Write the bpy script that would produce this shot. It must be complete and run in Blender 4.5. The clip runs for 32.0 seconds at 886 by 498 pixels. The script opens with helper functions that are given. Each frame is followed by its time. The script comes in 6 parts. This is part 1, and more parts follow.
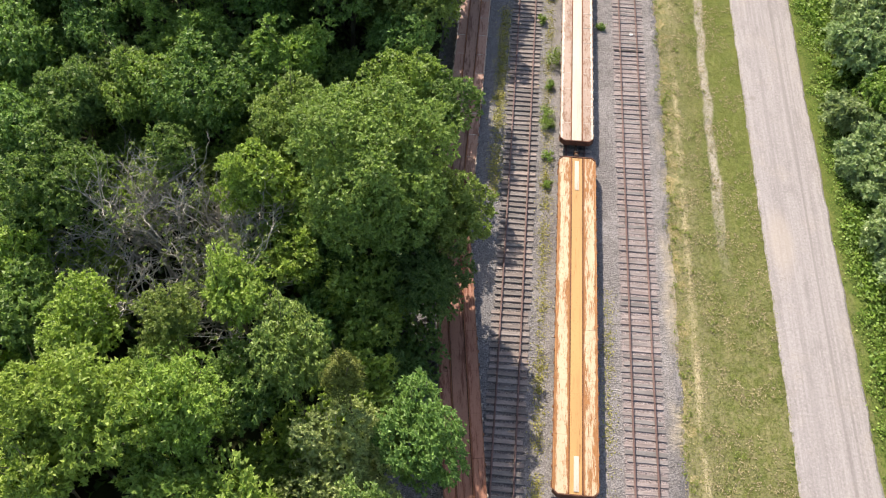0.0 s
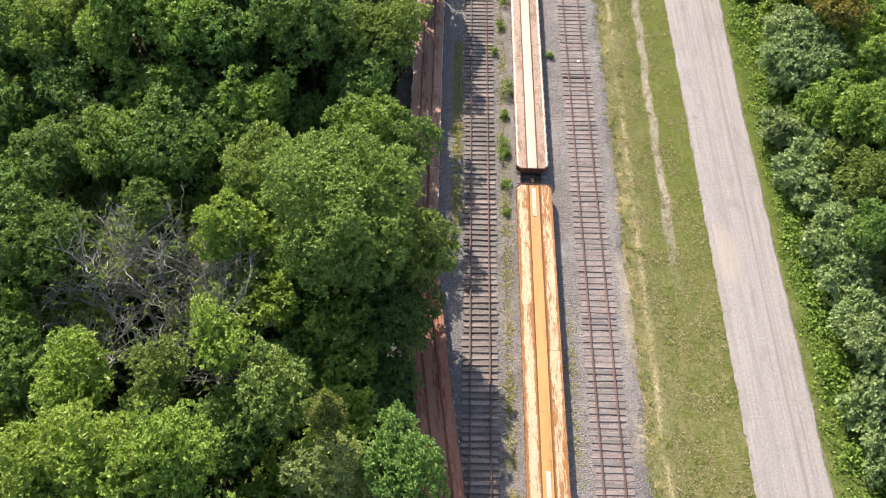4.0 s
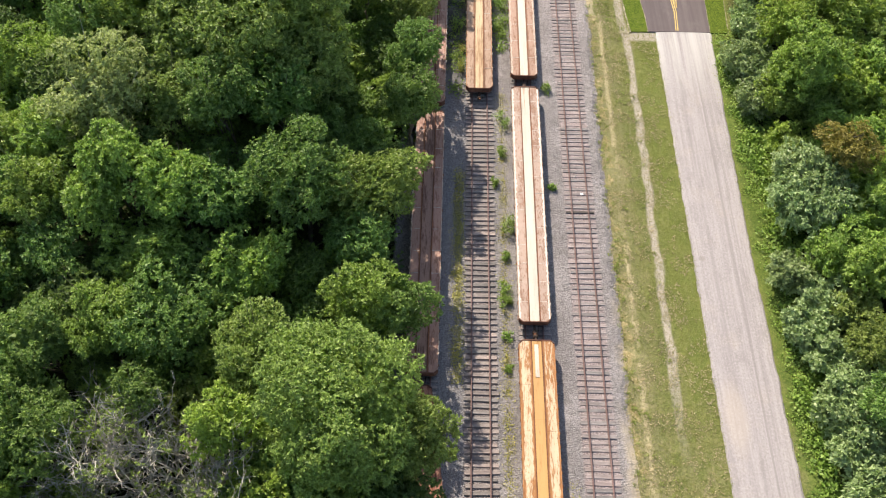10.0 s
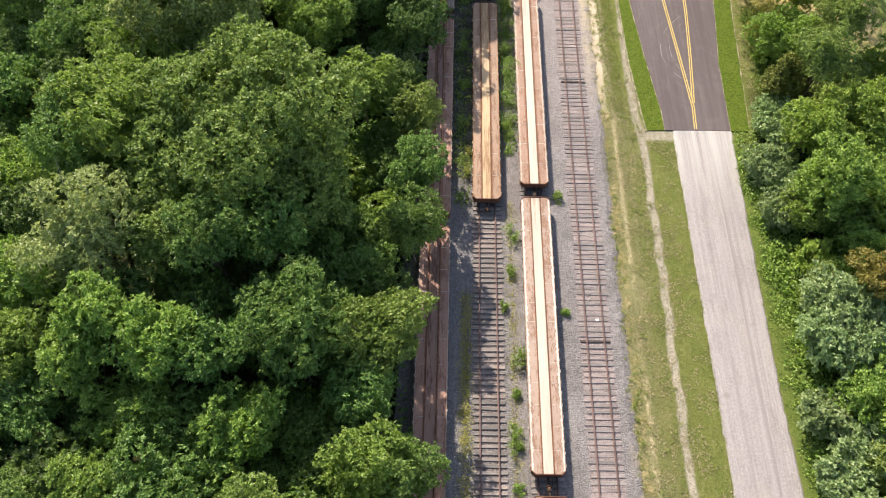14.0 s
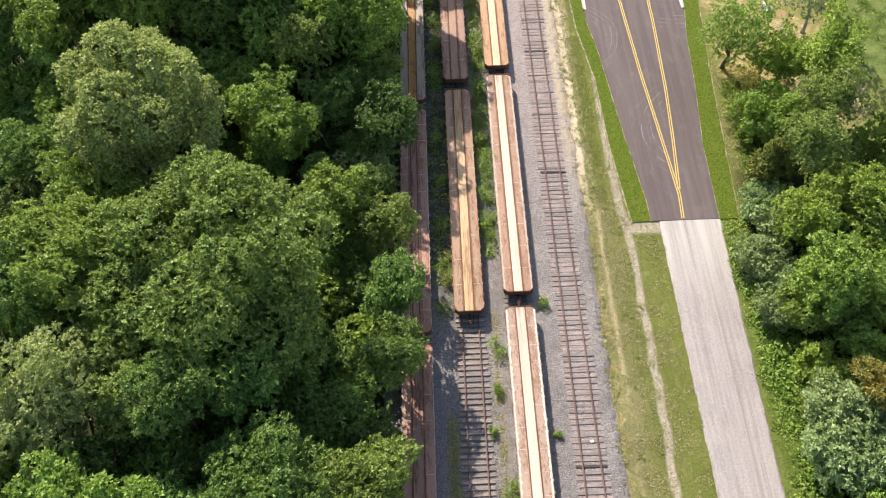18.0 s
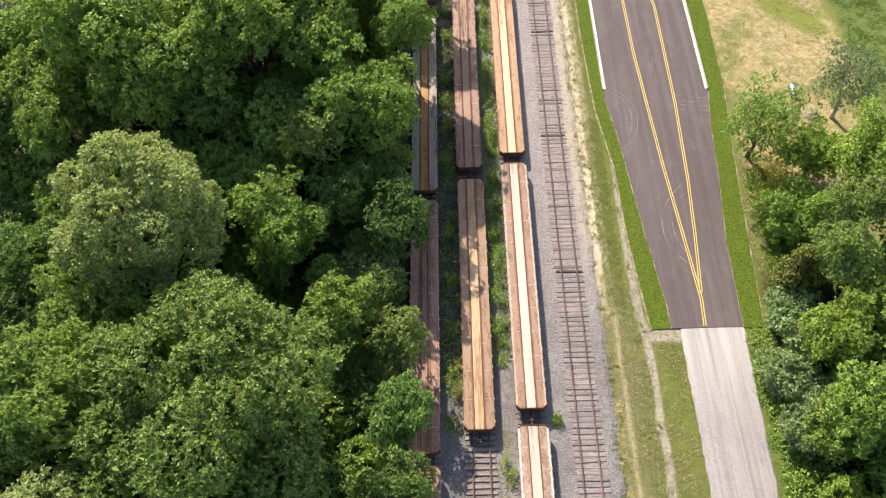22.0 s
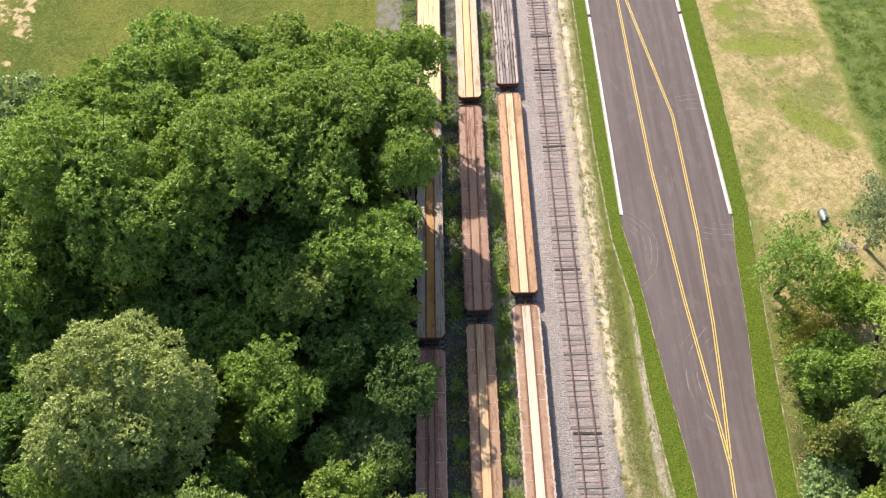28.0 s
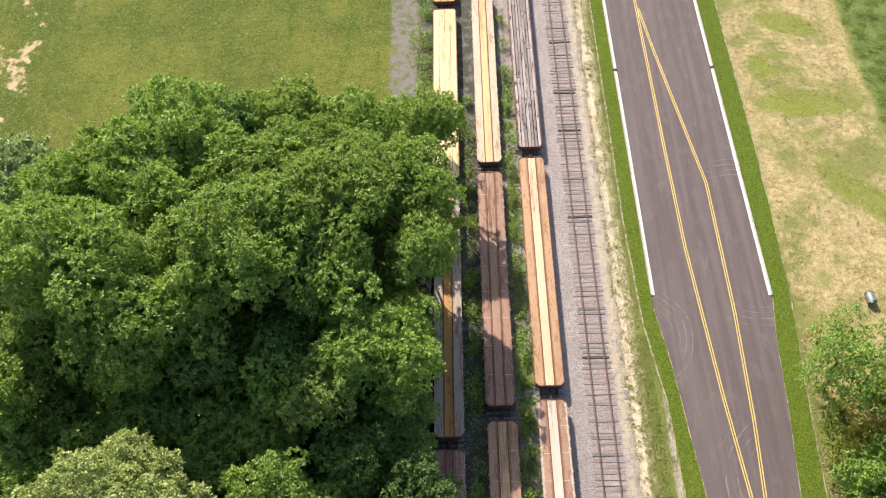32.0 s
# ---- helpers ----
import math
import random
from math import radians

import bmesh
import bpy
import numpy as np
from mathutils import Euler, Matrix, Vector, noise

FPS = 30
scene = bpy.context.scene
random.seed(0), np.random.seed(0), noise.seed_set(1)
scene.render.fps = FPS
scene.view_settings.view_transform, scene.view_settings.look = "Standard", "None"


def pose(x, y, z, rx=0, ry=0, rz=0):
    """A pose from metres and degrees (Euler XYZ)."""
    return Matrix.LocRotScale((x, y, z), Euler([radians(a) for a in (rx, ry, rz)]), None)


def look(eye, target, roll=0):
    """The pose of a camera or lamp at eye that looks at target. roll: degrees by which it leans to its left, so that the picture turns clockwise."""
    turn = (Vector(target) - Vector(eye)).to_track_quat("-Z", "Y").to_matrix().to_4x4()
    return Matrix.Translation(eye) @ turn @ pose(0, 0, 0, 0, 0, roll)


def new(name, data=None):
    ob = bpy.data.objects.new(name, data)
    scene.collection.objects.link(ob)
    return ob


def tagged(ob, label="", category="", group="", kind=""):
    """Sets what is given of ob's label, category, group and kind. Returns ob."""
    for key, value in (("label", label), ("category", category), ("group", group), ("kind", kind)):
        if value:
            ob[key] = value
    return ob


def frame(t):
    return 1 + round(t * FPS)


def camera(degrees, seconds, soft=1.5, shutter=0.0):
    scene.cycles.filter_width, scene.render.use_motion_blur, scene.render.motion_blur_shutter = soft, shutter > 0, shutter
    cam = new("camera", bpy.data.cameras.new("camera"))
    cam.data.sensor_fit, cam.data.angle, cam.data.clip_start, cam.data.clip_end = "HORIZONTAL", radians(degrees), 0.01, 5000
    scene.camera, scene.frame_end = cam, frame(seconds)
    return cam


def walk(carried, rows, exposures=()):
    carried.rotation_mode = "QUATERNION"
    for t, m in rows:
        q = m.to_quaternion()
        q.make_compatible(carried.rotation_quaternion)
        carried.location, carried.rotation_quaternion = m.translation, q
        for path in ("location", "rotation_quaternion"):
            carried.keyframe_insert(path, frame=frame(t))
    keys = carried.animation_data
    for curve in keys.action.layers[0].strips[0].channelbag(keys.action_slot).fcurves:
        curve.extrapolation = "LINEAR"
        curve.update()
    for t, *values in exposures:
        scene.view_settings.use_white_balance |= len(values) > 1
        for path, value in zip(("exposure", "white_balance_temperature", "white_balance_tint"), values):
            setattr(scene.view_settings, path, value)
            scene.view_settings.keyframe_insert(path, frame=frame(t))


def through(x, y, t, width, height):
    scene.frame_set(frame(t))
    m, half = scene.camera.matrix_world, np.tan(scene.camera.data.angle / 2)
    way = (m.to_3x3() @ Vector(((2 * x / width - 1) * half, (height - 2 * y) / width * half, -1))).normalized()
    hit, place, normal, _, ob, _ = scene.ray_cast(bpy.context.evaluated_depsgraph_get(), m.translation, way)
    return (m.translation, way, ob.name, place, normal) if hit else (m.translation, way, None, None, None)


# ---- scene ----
cam = camera(54.0, 32.0, soft=1.12)
PATH = [
    (0, (2.379, 1.854, 54.0), (2.282, 2.977, 52.347), 0.3),
    (0.5, (2.567, 1.873, 54.65), (2.46, 2.994, 52.997), -0.0),
    (1, (2.136, 1.884, 55.223), (2.058, 3.006, 53.57), 0.6),
    (1.5, (2.302, 1.814, 55.625), (2.264, 2.941, 53.974), 0.4),
    (2, (2.201, 1.916, 56.225), (2.199, 3.04, 54.571), 0.5),
    (2.5, (2.156, 1.769, 56.579), (2.151, 2.899, 54.929), 0.5),
    (3, (2.271, 1.789, 57.15), (2.258, 2.917, 55.498), 0.3),
    (3.5, (2.123, 1.826, 57.693), (2.109, 2.954, 56.041), 0.5),
    (5.5, (2.181, 1.55, 59.919), (2.166, 2.676, 58.266), 0.6),
    (6, (2.447, 2.196, 60.557), (2.445, 3.318, 58.901), 0.2),
    (6.5, (2.317, 3.471, 61.2), (2.316, 4.592, 59.544), 0.4),
    (7, (2.21, 4.9, 61.615), (2.21, 6.021, 59.959), 0.6),
    (7.5, (2.115, 6.342, 62.03), (2.113, 7.465, 60.375), 0.6),
    (8, (2.146, 7.811, 62.562), (2.139, 8.931, 60.905), 0.5),
    (8.5, (2.195, 9.227, 62.839), (2.181, 10.349, 61.183), 0.4),
    (9, (2.225, 10.772, 63.374), (2.207, 11.892, 61.717), 0.2),
    (9.5, (2.063, 12.357, 63.741), (2.045, 13.475, 62.083), 0.3),
    (10, (1.98, 13.882, 63.951), (1.962, 15.0, 62.293), 0.3),
    (10.5, (1.984, 15.325, 64.379), (1.962, 16.443, 62.72), 0.2),
    (11, (2.204, 16.650, 64.430), (2.173, 17.774, 62.775), -0.19),
    (11.5, (1.946, 18.231, 64.762), (1.919, 19.353, 63.107), -0.09),
    (12, (1.835, 19.801, 64.949), (1.809, 20.924, 63.294), -0.09),
    (12.5, (1.801, 21.325, 65.272), (1.774, 22.448, 63.617), -0.19),
    (13, (1.588, 22.911, 65.479), (1.563, 24.033, 63.824), 0.01),
    (13.5, (1.718, 24.412, 65.912), (1.689, 25.532, 64.256), -0.39),
    (14, (1.499, 25.973, 65.995), (1.474, 27.093, 64.339), -0.19),
    (14.5, (2.162, 26.766, 66.774), (2.117, 27.891, 65.121), -1.2),
    (16.5, (2.163, 32.359, 67.555), (2.114, 33.49, 65.907), -1.8),
    (17, (1.903, 33.708, 67.58), (1.889, 34.842, 65.933), -1.4),
    (17.5, (1.964, 35.074, 67.901), (1.973, 36.205, 66.252), -1.6),
    (18, (2.178, 36.251, 68.091), (2.183, 37.385, 66.444), -1.9),
    (18.5, (2.227, 37.589, 68.547), (2.233, 38.722, 66.899), -2.0),
    (19, (2.228, 38.847, 68.775), (2.23, 39.982, 67.128), -1.9),
    (19.5, (2.371, 39.94, 69.025), (2.372, 41.078, 67.381), -2.2),
    (20, (2.544, 41.194, 69.609), (2.543, 42.33, 67.963), -2.4),
    (20.5, (2.566, 42.416, 69.858), (2.568, 43.553, 68.213), -2.3),
    (21, (2.64, 43.602, 70.17), (2.641, 44.74, 68.525), -2.4),
    (21.5, (2.741, 44.867, 70.543), (2.719, 46.004, 68.898), -2.5),
    (22, (2.827, 46.158, 70.852), (2.798, 47.294, 69.206), -2.6),
    (22.5, (2.825, 47.483, 71.117), (2.798, 48.619, 69.472), -2.6),
    (23, (2.838, 48.92, 71.623), (2.812, 50.052, 69.974), -2.7),
    (23.5, (2.821, 50.207, 71.911), (2.795, 51.339, 70.263), -2.7),
    (24, (2.833, 51.381, 72.048), (2.806, 52.517, 70.402), -2.8),
    (24.5, (2.704, 52.662, 72.36), (2.679, 53.797, 70.714), -2.7),
    (25, (2.888, 53.951, 72.696), (2.859, 55.086, 71.049), -3.0),
    (25.5, (2.784, 55.208, 72.994), (2.755, 56.342, 71.347), -2.9),
    (27.5, (2.62, 60.291, 74.031), (2.588, 61.425, 72.384), -3.0),
    (28, (2.561, 61.38, 74.081), (2.528, 62.517, 72.436), -3.0),
    (28.5, (2.363, 62.61, 74.049), (2.331, 63.747, 72.404), -2.9),
    (29, (2.447, 63.764, 74.126), (2.411, 64.901, 72.482), -3.1),
    (29.5, (2.326, 65.032, 74.252), (2.288, 66.169, 72.606), -3.2),
    (30, (2.17, 66.409, 74.266), (2.131, 67.543, 72.619), -3.1),
    (30.5, (1.91, 67.473, 74.016), (1.872, 68.611, 72.372), -3.0),
    (31, (1.83, 69.023, 74.27), (1.788, 70.154, 72.621), -3.3),
    (31.5, (1.661, 70.293, 73.886), (1.617, 71.426, 72.239), -3.3),
    (32, (1.49, 71.659, 73.799), (1.442, 72.793, 72.152), -3.4),
]
walk(cam, [(t, look(eye, target, roll)) for t, eye, target, roll in PATH], exposures=[(0, 0.63, 7050, 10), (32, 0.63, 7050, 10)])

# ---- world, sun ----
SUN_AZIMUTH, SUN_HEIGHT = radians(-23.0), radians(37.5)
world = bpy.data.worlds.new("sky")
scene.world = world
world.use_nodes = True
sky = world.node_tree.nodes.new("ShaderNodeTexSky")
sky.sky_type, sky.sun_disc = "NISHITA", False
sky.sun_elevation, sky.sun_rotation = SUN_HEIGHT, SUN_AZIMUTH
sky.air_density, sky.dust_density = 1.0, 1.5
background = world.node_tree.nodes["Background"]
background.inputs["Strength"].default_value = 0.14
world.node_tree.links.new(sky.outputs[0], background.inputs["Color"])
sun = new("sun", bpy.data.lights.new("sun", "SUN"))
sun.data.energy, sun.data.angle, sun.data.color = 5.0, radians(0.55), (1.0, 0.93, 0.83)
toward = Vector((math.sin(SUN_AZIMUTH) * math.cos(SUN_HEIGHT), math.cos(SUN_AZIMUTH) * math.cos(SUN_HEIGHT), math.sin(SUN_HEIGHT)))
sun.matrix_world = look(toward * 200, (0, 0, 0))

# ---- materials ----


class Nodes:
    """A small builder for node materials."""

    def __init__(self, name):
        self.mat = bpy.data.materials.new(name)
        self.mat.use_nodes = True
        self.tree = self.mat.node_tree
        self.bsdf = self.tree.nodes["Principled BSDF"]
        self.out = self.tree.nodes["Material Output"]

    def add(self, kind, **values):
        n = self.tree.nodes.new("ShaderNode" + kind)
        for k, v in values.items():
            if k in n.inputs:
                self.put(v, n.inputs[k])
        return n

    def put(self, value, socket):
        if isinstance(value, bpy.types.NodeSocket):
            self.tree.links.new(value, socket)
        elif isinstance(value, tuple) and len(value) == 3 and socket.type == "RGBA":
            socket.default_value = (*value, 1)
        else:
            socket.default_value = value

    def math(self, op, a, b=0.0, c=0.0):
        n = self.tree.nodes.new("ShaderNodeMath")
        n.operation = op
        for v, s in zip((a, b, c), n.inputs):
            self.put(v, s)
        return n.outputs[0]

    def mix(self, fac, a, b, blend="MIX"):
        n = self.tree.nodes.new("ShaderNodeMix")
        n.data_type, n.blend_type = "RGBA", blend
        self.put(fac, n.inputs[0])
        self.put(a, n.inputs[6])
        self.put(b, n.inputs[7])
        return n.outputs[2]

    def ramp(self, fac, low, high):
        """0 below low, 1 above high."""
        n = self.tree.nodes.new("ShaderNodeMapRange")
        n.interpolation_type = "SMOOTHSTEP"
        self.put(fac, n.inputs[0])
        self.put(low, n.inputs[1])
        self.put(high, n.inputs[2])
        return n.outputs[0]

    def coords(self, stretch=(1, 1, 1), own=True):
        """Object coordinates, shifted by the object's own chance number."""
        t = self.tree.nodes.new("ShaderNodeTexCoord").outputs["Object"]
        m = self.tree.nodes.new("ShaderNodeMapping")
        self.put(t, m.inputs[0])
        m.inputs["Scale"].default_value = stretch
        if own:
            r = self.tree.nodes.new("ShaderNodeObjectInfo").outputs["Random"]
            self.put(self.math("MULTIPLY", r, 97.0), m.inputs["Location"])
        return m.outputs[0]

    def noise(self, vector, scale, detail=4.0, rough=0.6):
        n = self.add("TexNoise", Vector=vector, Scale=scale, Detail=detail, Roughness=rough)
        return n.outputs["Fac"]

    def bump(self, height, strength=0.3, distance=0.05):
        n = self.add("Bump", Strength=strength, Distance=distance, Height=height)
        self.put(n.outputs[0], self.bsdf.inputs["Normal"])

    def finish(self, colour, rough=0.8, metal=0.0, spec=0.5):
        self.put(colour, self.bsdf.inputs["Base Color"])
        self.put(rough, self.bsdf.inputs["Roughness"])
        self.put(metal, self.bsdf.inputs["Metallic"])
        self.put(spec, self.bsdf.inputs["Specular IOR Level"])
        return self.mat


def plain(name, a, b, scale=3.0, fine=30.0, rough=0.8, metal=0.0, bump=0.3, stretch=(1, 1, 1), spec=0.4, vary=0.0):
    """Two colours in broad patches, with finer grain and relief."""
    n = Nodes(name)
    v = n.coords(stretch)
    broad, grain = n.noise(v, scale), n.noise(v, fine, 3.0)
    colour = n.mix(n.ramp(broad, 0.35, 0.65), a, b)
    colour = n.mix(n.math("MULTIPLY", n.ramp(grain, 0.3, 0.7), 0.5), colour, tuple(0.6 * c for c in a))
    if vary:
        own = n.tree.nodes.new("ShaderNodeObjectInfo").outputs["Random"]
        colour = n.add("HueSaturation", Color=colour, Value=n.math("MULTIPLY_ADD", own, 2 * vary, 1.0 - vary), Saturation=n.math("MULTIPLY_ADD", own, 0.7, 0.5)).outputs[0]
    n.bump(grain, bump, 0.02)
    return n.finish(colour, rough, metal, spec)


def worn_paint(name, paint, rust, wear=0.5, streak=0.35, rough=0.55, scale=1.7, rim=None, edges=None):
    """Paint on a steel deck, worn through to rust in long patches and specks. edges: distances from the car's middle line at which
    rust gathers; rim: colour of the chipped paint left along the outer edge."""
    n = Nodes(name)
    shift = (len(name) * 7.3) % 50.0
    v, w = n.coords((1.0, streak, 1.0), own=False), n.coords((1.0, 0.2, 1.0), own=False)
    moved = n.add("VectorMath")
    moved.operation = "ADD"
    n.put(v, moved.inputs[0])
    moved.inputs[1].default_value = (shift, 2.0 * shift, 0)
    v = moved.outputs[0]
    patches, specks = n.noise(v, scale, 8.0, 0.68), n.noise(v, scale * 4.0, 5.0, 0.7)
    broad, grain = n.noise(w, 0.55, 3.0), n.noise(v, 22.0, 3.0)
    level = n.math("ADD", n.math("ADD", n.math("MULTIPLY", patches, 0.5), n.math("MULTIPLY", broad, 0.22)), n.math("MULTIPLY", specks, 0.28))
    across = n.math("ABSOLUTE", n.add("SeparateXYZ", Vector=n.coords(own=False)).outputs[0])
    for at, wide in edges or ():
        near = n.math("SUBTRACT", 1.0, n.ramp(n.math("ABSOLUTE", n.math("SUBTRACT", across, at)), 0.0, wide))
        level = n.math("ADD", level, n.math("MULTIPLY", near, 0.13))
    worn = n.ramp(level, 0.56 - 0.14 * wear, 0.62 - 0.10 * wear)
    rusty = n.mix(n.ramp(grain, 0.3, 0.7), rust, tuple(0.62 * c for c in rust))
    faded = n.mix(n.ramp(broad, 0.3, 0.7), paint, tuple(0.84 * c for c in paint))
    colour = n.mix(worn, faded, rusty)
    colour = n.mix(n.math("MULTIPLY", n.ramp(n.noise(v, scale * 3.0, 6.0), 0.52, 0.75), 0.35), colour, tuple(0.5 * c for c in rust))
    spots = n.noise(n.coords((1.0, 0.55, 1.0), own=False), 7.0, 4.0, 0.75)
    colour = n.mix(n.math("MULTIPLY", n.ramp(spots, 0.57, 0.63), 0.6), colour, rust)
    if rim:
        chips = n.noise(n.coords((1.0, 0.8, 1.0), own=False), 4.0, 5.0, 0.7)
        edge = n.ramp(n.math("ADD", across, n.math("MULTIPLY", n.math("SUBTRACT", chips, 0.5), 0.55)), 1.12, 1.2)
        colour = n.mix(edge, colour, rim)
    n.bump(n.math("ADD", grain, worn), 0.35, 0.01)
    return n.finish(colour, n.math("ADD", rough, n.math("MULTIPLY", worn, 0.3)), 0.0, 0.4)


def leaf_material(name, dark, light, gloss=0.5, through=0.32):
    n = Nodes(name)
    island = n.add("NewGeometry").outputs["Random Per Island"]
    own = n.tree.nodes.new("ShaderNodeObjectInfo").outputs["Random"]
    colour = n.mix(island, dark, light)
    tint = n.add("HueSaturation", Color=colour, Hue=n.math("MULTIPLY_ADD", own, 0.022, 0.489), Value=n.math("MULTIPLY_ADD", own, 0.26, 0.88))
    patch = n.noise(n.coords(), 0.8, 3.0)
    colour = n.mix(n.math("MULTIPLY", n.ramp(patch, 0.4, 0.7), 0.4), tint.outputs[0], light)
    n.finish(colour, gloss, 0.0, 0.28)
    lit = n.add("BsdfTranslucent", Color=n.mix(0.5, colour, (light[0] * 1.15, light[1] * 1.22, light[2] * 0.8)))
    both = n.add("MixShader", Fac=through)
    n.put(n.bsdf.outputs[0], both.inputs[1])
    n.put(lit.outputs[0], both.inputs[2])
    n.put(both.outputs[0], n.out.inputs[0])
    return n.mat


LEAF = {
    "m": leaf_material("green_leaves", (0.050, 0.108, 0.030), (0.269, 0.405, 0.106)),
    "t": leaf_material("fine_yellow_green_leaves", (0.075, 0.126, 0.029), (0.344, 0.456, 0.120)),
    "h": leaf_material("old_maple_leaves", (0.066, 0.122, 0.031), (0.345, 0.455, 0.126)),
    "n": leaf_material("feathery_leaves", (0.086, 0.156, 0.032), (0.376, 0.508, 0.127), 0.45, 0.4),
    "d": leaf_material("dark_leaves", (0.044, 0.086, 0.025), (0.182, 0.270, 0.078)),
    "b": leaf_material("bright_leaves", (0.082, 0.152, 0.031), (0.375, 0.510, 0.118)),
    "y": leaf_material("yellow_green_leaves", (0.106, 0.172, 0.031), (0.424, 0.558, 0.120)),
    "p": leaf_material("poplar_leaves", (0.095, 0.140, 0.043), (0.560, 0.640, 0.248)),
    "k": leaf_material("pale_olive_leaves", (0.130, 0.176, 0.067), (0.508, 0.586, 0.236)),
    "c": leaf_material("cedar_needles", (0.074, 0.097, 0.021), (0.261, 0.279, 0.068), 0.6, 0.2),
    "o": leaf_material("olive_leaves", (0.082, 0.128, 0.033), (0.352, 0.440, 0.122)),
    "w": leaf_material("silver_leaves", (0.108, 0.180, 0.066), (0.430, 0.530, 0.250), 0.4, 0.3),
    "l": leaf_material("locust_leaves", (0.110, 0.190, 0.038), (0.350, 0.475, 0.118)),
    "a": leaf_material("grey_green_leaves", (0.078, 0.115, 0.058), (0.319, 0.386, 0.198)),
    "r": leaf_material("reddish_leaves", (0.113, 0.108, 0.030), (0.421, 0.372, 0.099)),
    "e": leaf_material("yellowing_leaves", (0.220, 0.230, 0.045), (0.560, 0.540, 0.130)),
    "s": leaf_material("straw_weeds", (0.240, 0.250, 0.050), (0.540, 0.500, 0.140)),
    "v": leaf_material("verge_grass", (0.130, 0.190, 0.035), (0.310, 0.365, 0.085), 0.6, 0.35),
    "g": leaf_material("weed_leaves", (0.095, 0.180, 0.030), (0.290, 0.410, 0.085)),
}
PALE_BARK = plain("pale_bark", (0.34, 0.32, 0.28), (0.50, 0.47, 0.42), 4.0, 25.0, 0.85, bump=0.4, stretch=(1, 1, 0.3))
BARK = plain("bark", (0.10, 0.08, 0.06), (0.19, 0.165, 0.13), 4.0, 25.0, 0.9, bump=0.6, stretch=(1, 1, 0.3))
DEADWOOD = plain("dead_wood", (0.36, 0.335, 0.29), (0.52, 0.49, 0.44), 4.0, 25.0, 0.9, bump=0.4)
STEEL = plain("dark_steel", (0.035, 0.025, 0.022), (0.09, 0.05, 0.035), 3.0, 25.0, 0.75, 0.2)
END_RUST = plain("dark_rust", (0.12, 0.048, 0.032), (0.22, 0.095, 0.06), 2.5, 20.0, 0.8, 0.0)
RUST = plain("rusty_steel", (0.22, 0.09, 0.045), (0.36, 0.16, 0.08), 2.0, 20.0, 0.8, 0.0)
RAIL = plain("rail_rust", (0.150, 0.090, 0.082), (0.225, 0.142, 0.132), 1.0, 30.0, 0.75, 0.0, stretch=(1, 0.1, 1))
TIE = plain("weathered_tie", (0.218, 0.180, 0.167), (0.345, 0.290, 0.270), 1.3, 18.0, 0.92, bump=0.7, stretch=(0.25, 1, 1), vary=0.3)
TIE_WORN = plain("mauve_weathered_tie", (0.228, 0.190, 0.184), (0.350, 0.300, 0.292), 1.6, 16.0, 0.92, bump=0.8, stretch=(0.25, 1, 1), vary=0.22)
TIE_DARK = plain("tarred_tie", (0.055, 0.046, 0.042), (0.10, 0.085, 0.078), 1.3, 18.0, 0.8, stretch=(0.25, 1, 1))
CONCRETE = plain("pale_concrete", (0.66, 0.64, 0.61), (0.78, 0.76, 0.73), 1.0, 12.0, 0.85, bump=0.15, vary=0.06)
CONCRETE_OLD = plain("grey_concrete", (0.42, 0.40, 0.37), (0.54, 0.52, 0.48), 1.5, 12.0, 0.88, bump=0.2, vary=0.08)
YELLOW = plain("yellow_road_paint", (0.66, 0.45, 0.10), (0.74, 0.55, 0.2), 2.0, 15.0, 0.6, bump=0.1)
WHITE_RIM = plain("chalky_white_paint", (0.45, 0.37, 0.31), (0.66, 0.60, 0.53), 2.0, 15.0, 0.7)
GUIDE = plain("guide_rail_rust", (0.20, 0.075, 0.04), (0.32, 0.13, 0.06), 2.0, 20.0, 0.8, stretch=(1, 0.3, 1))
WHITE = plain("white_plastic", (0.78, 0.77, 0.75), (0.84, 0.83, 0.8), 4.0, 20.0, 0.6)
PIPE_GREY = plain("galvanised_metal", (0.26, 0.31, 0.315), (0.36, 0.41, 0.41), 2.0, 15.0, 0.45, 0.5, 0.1)


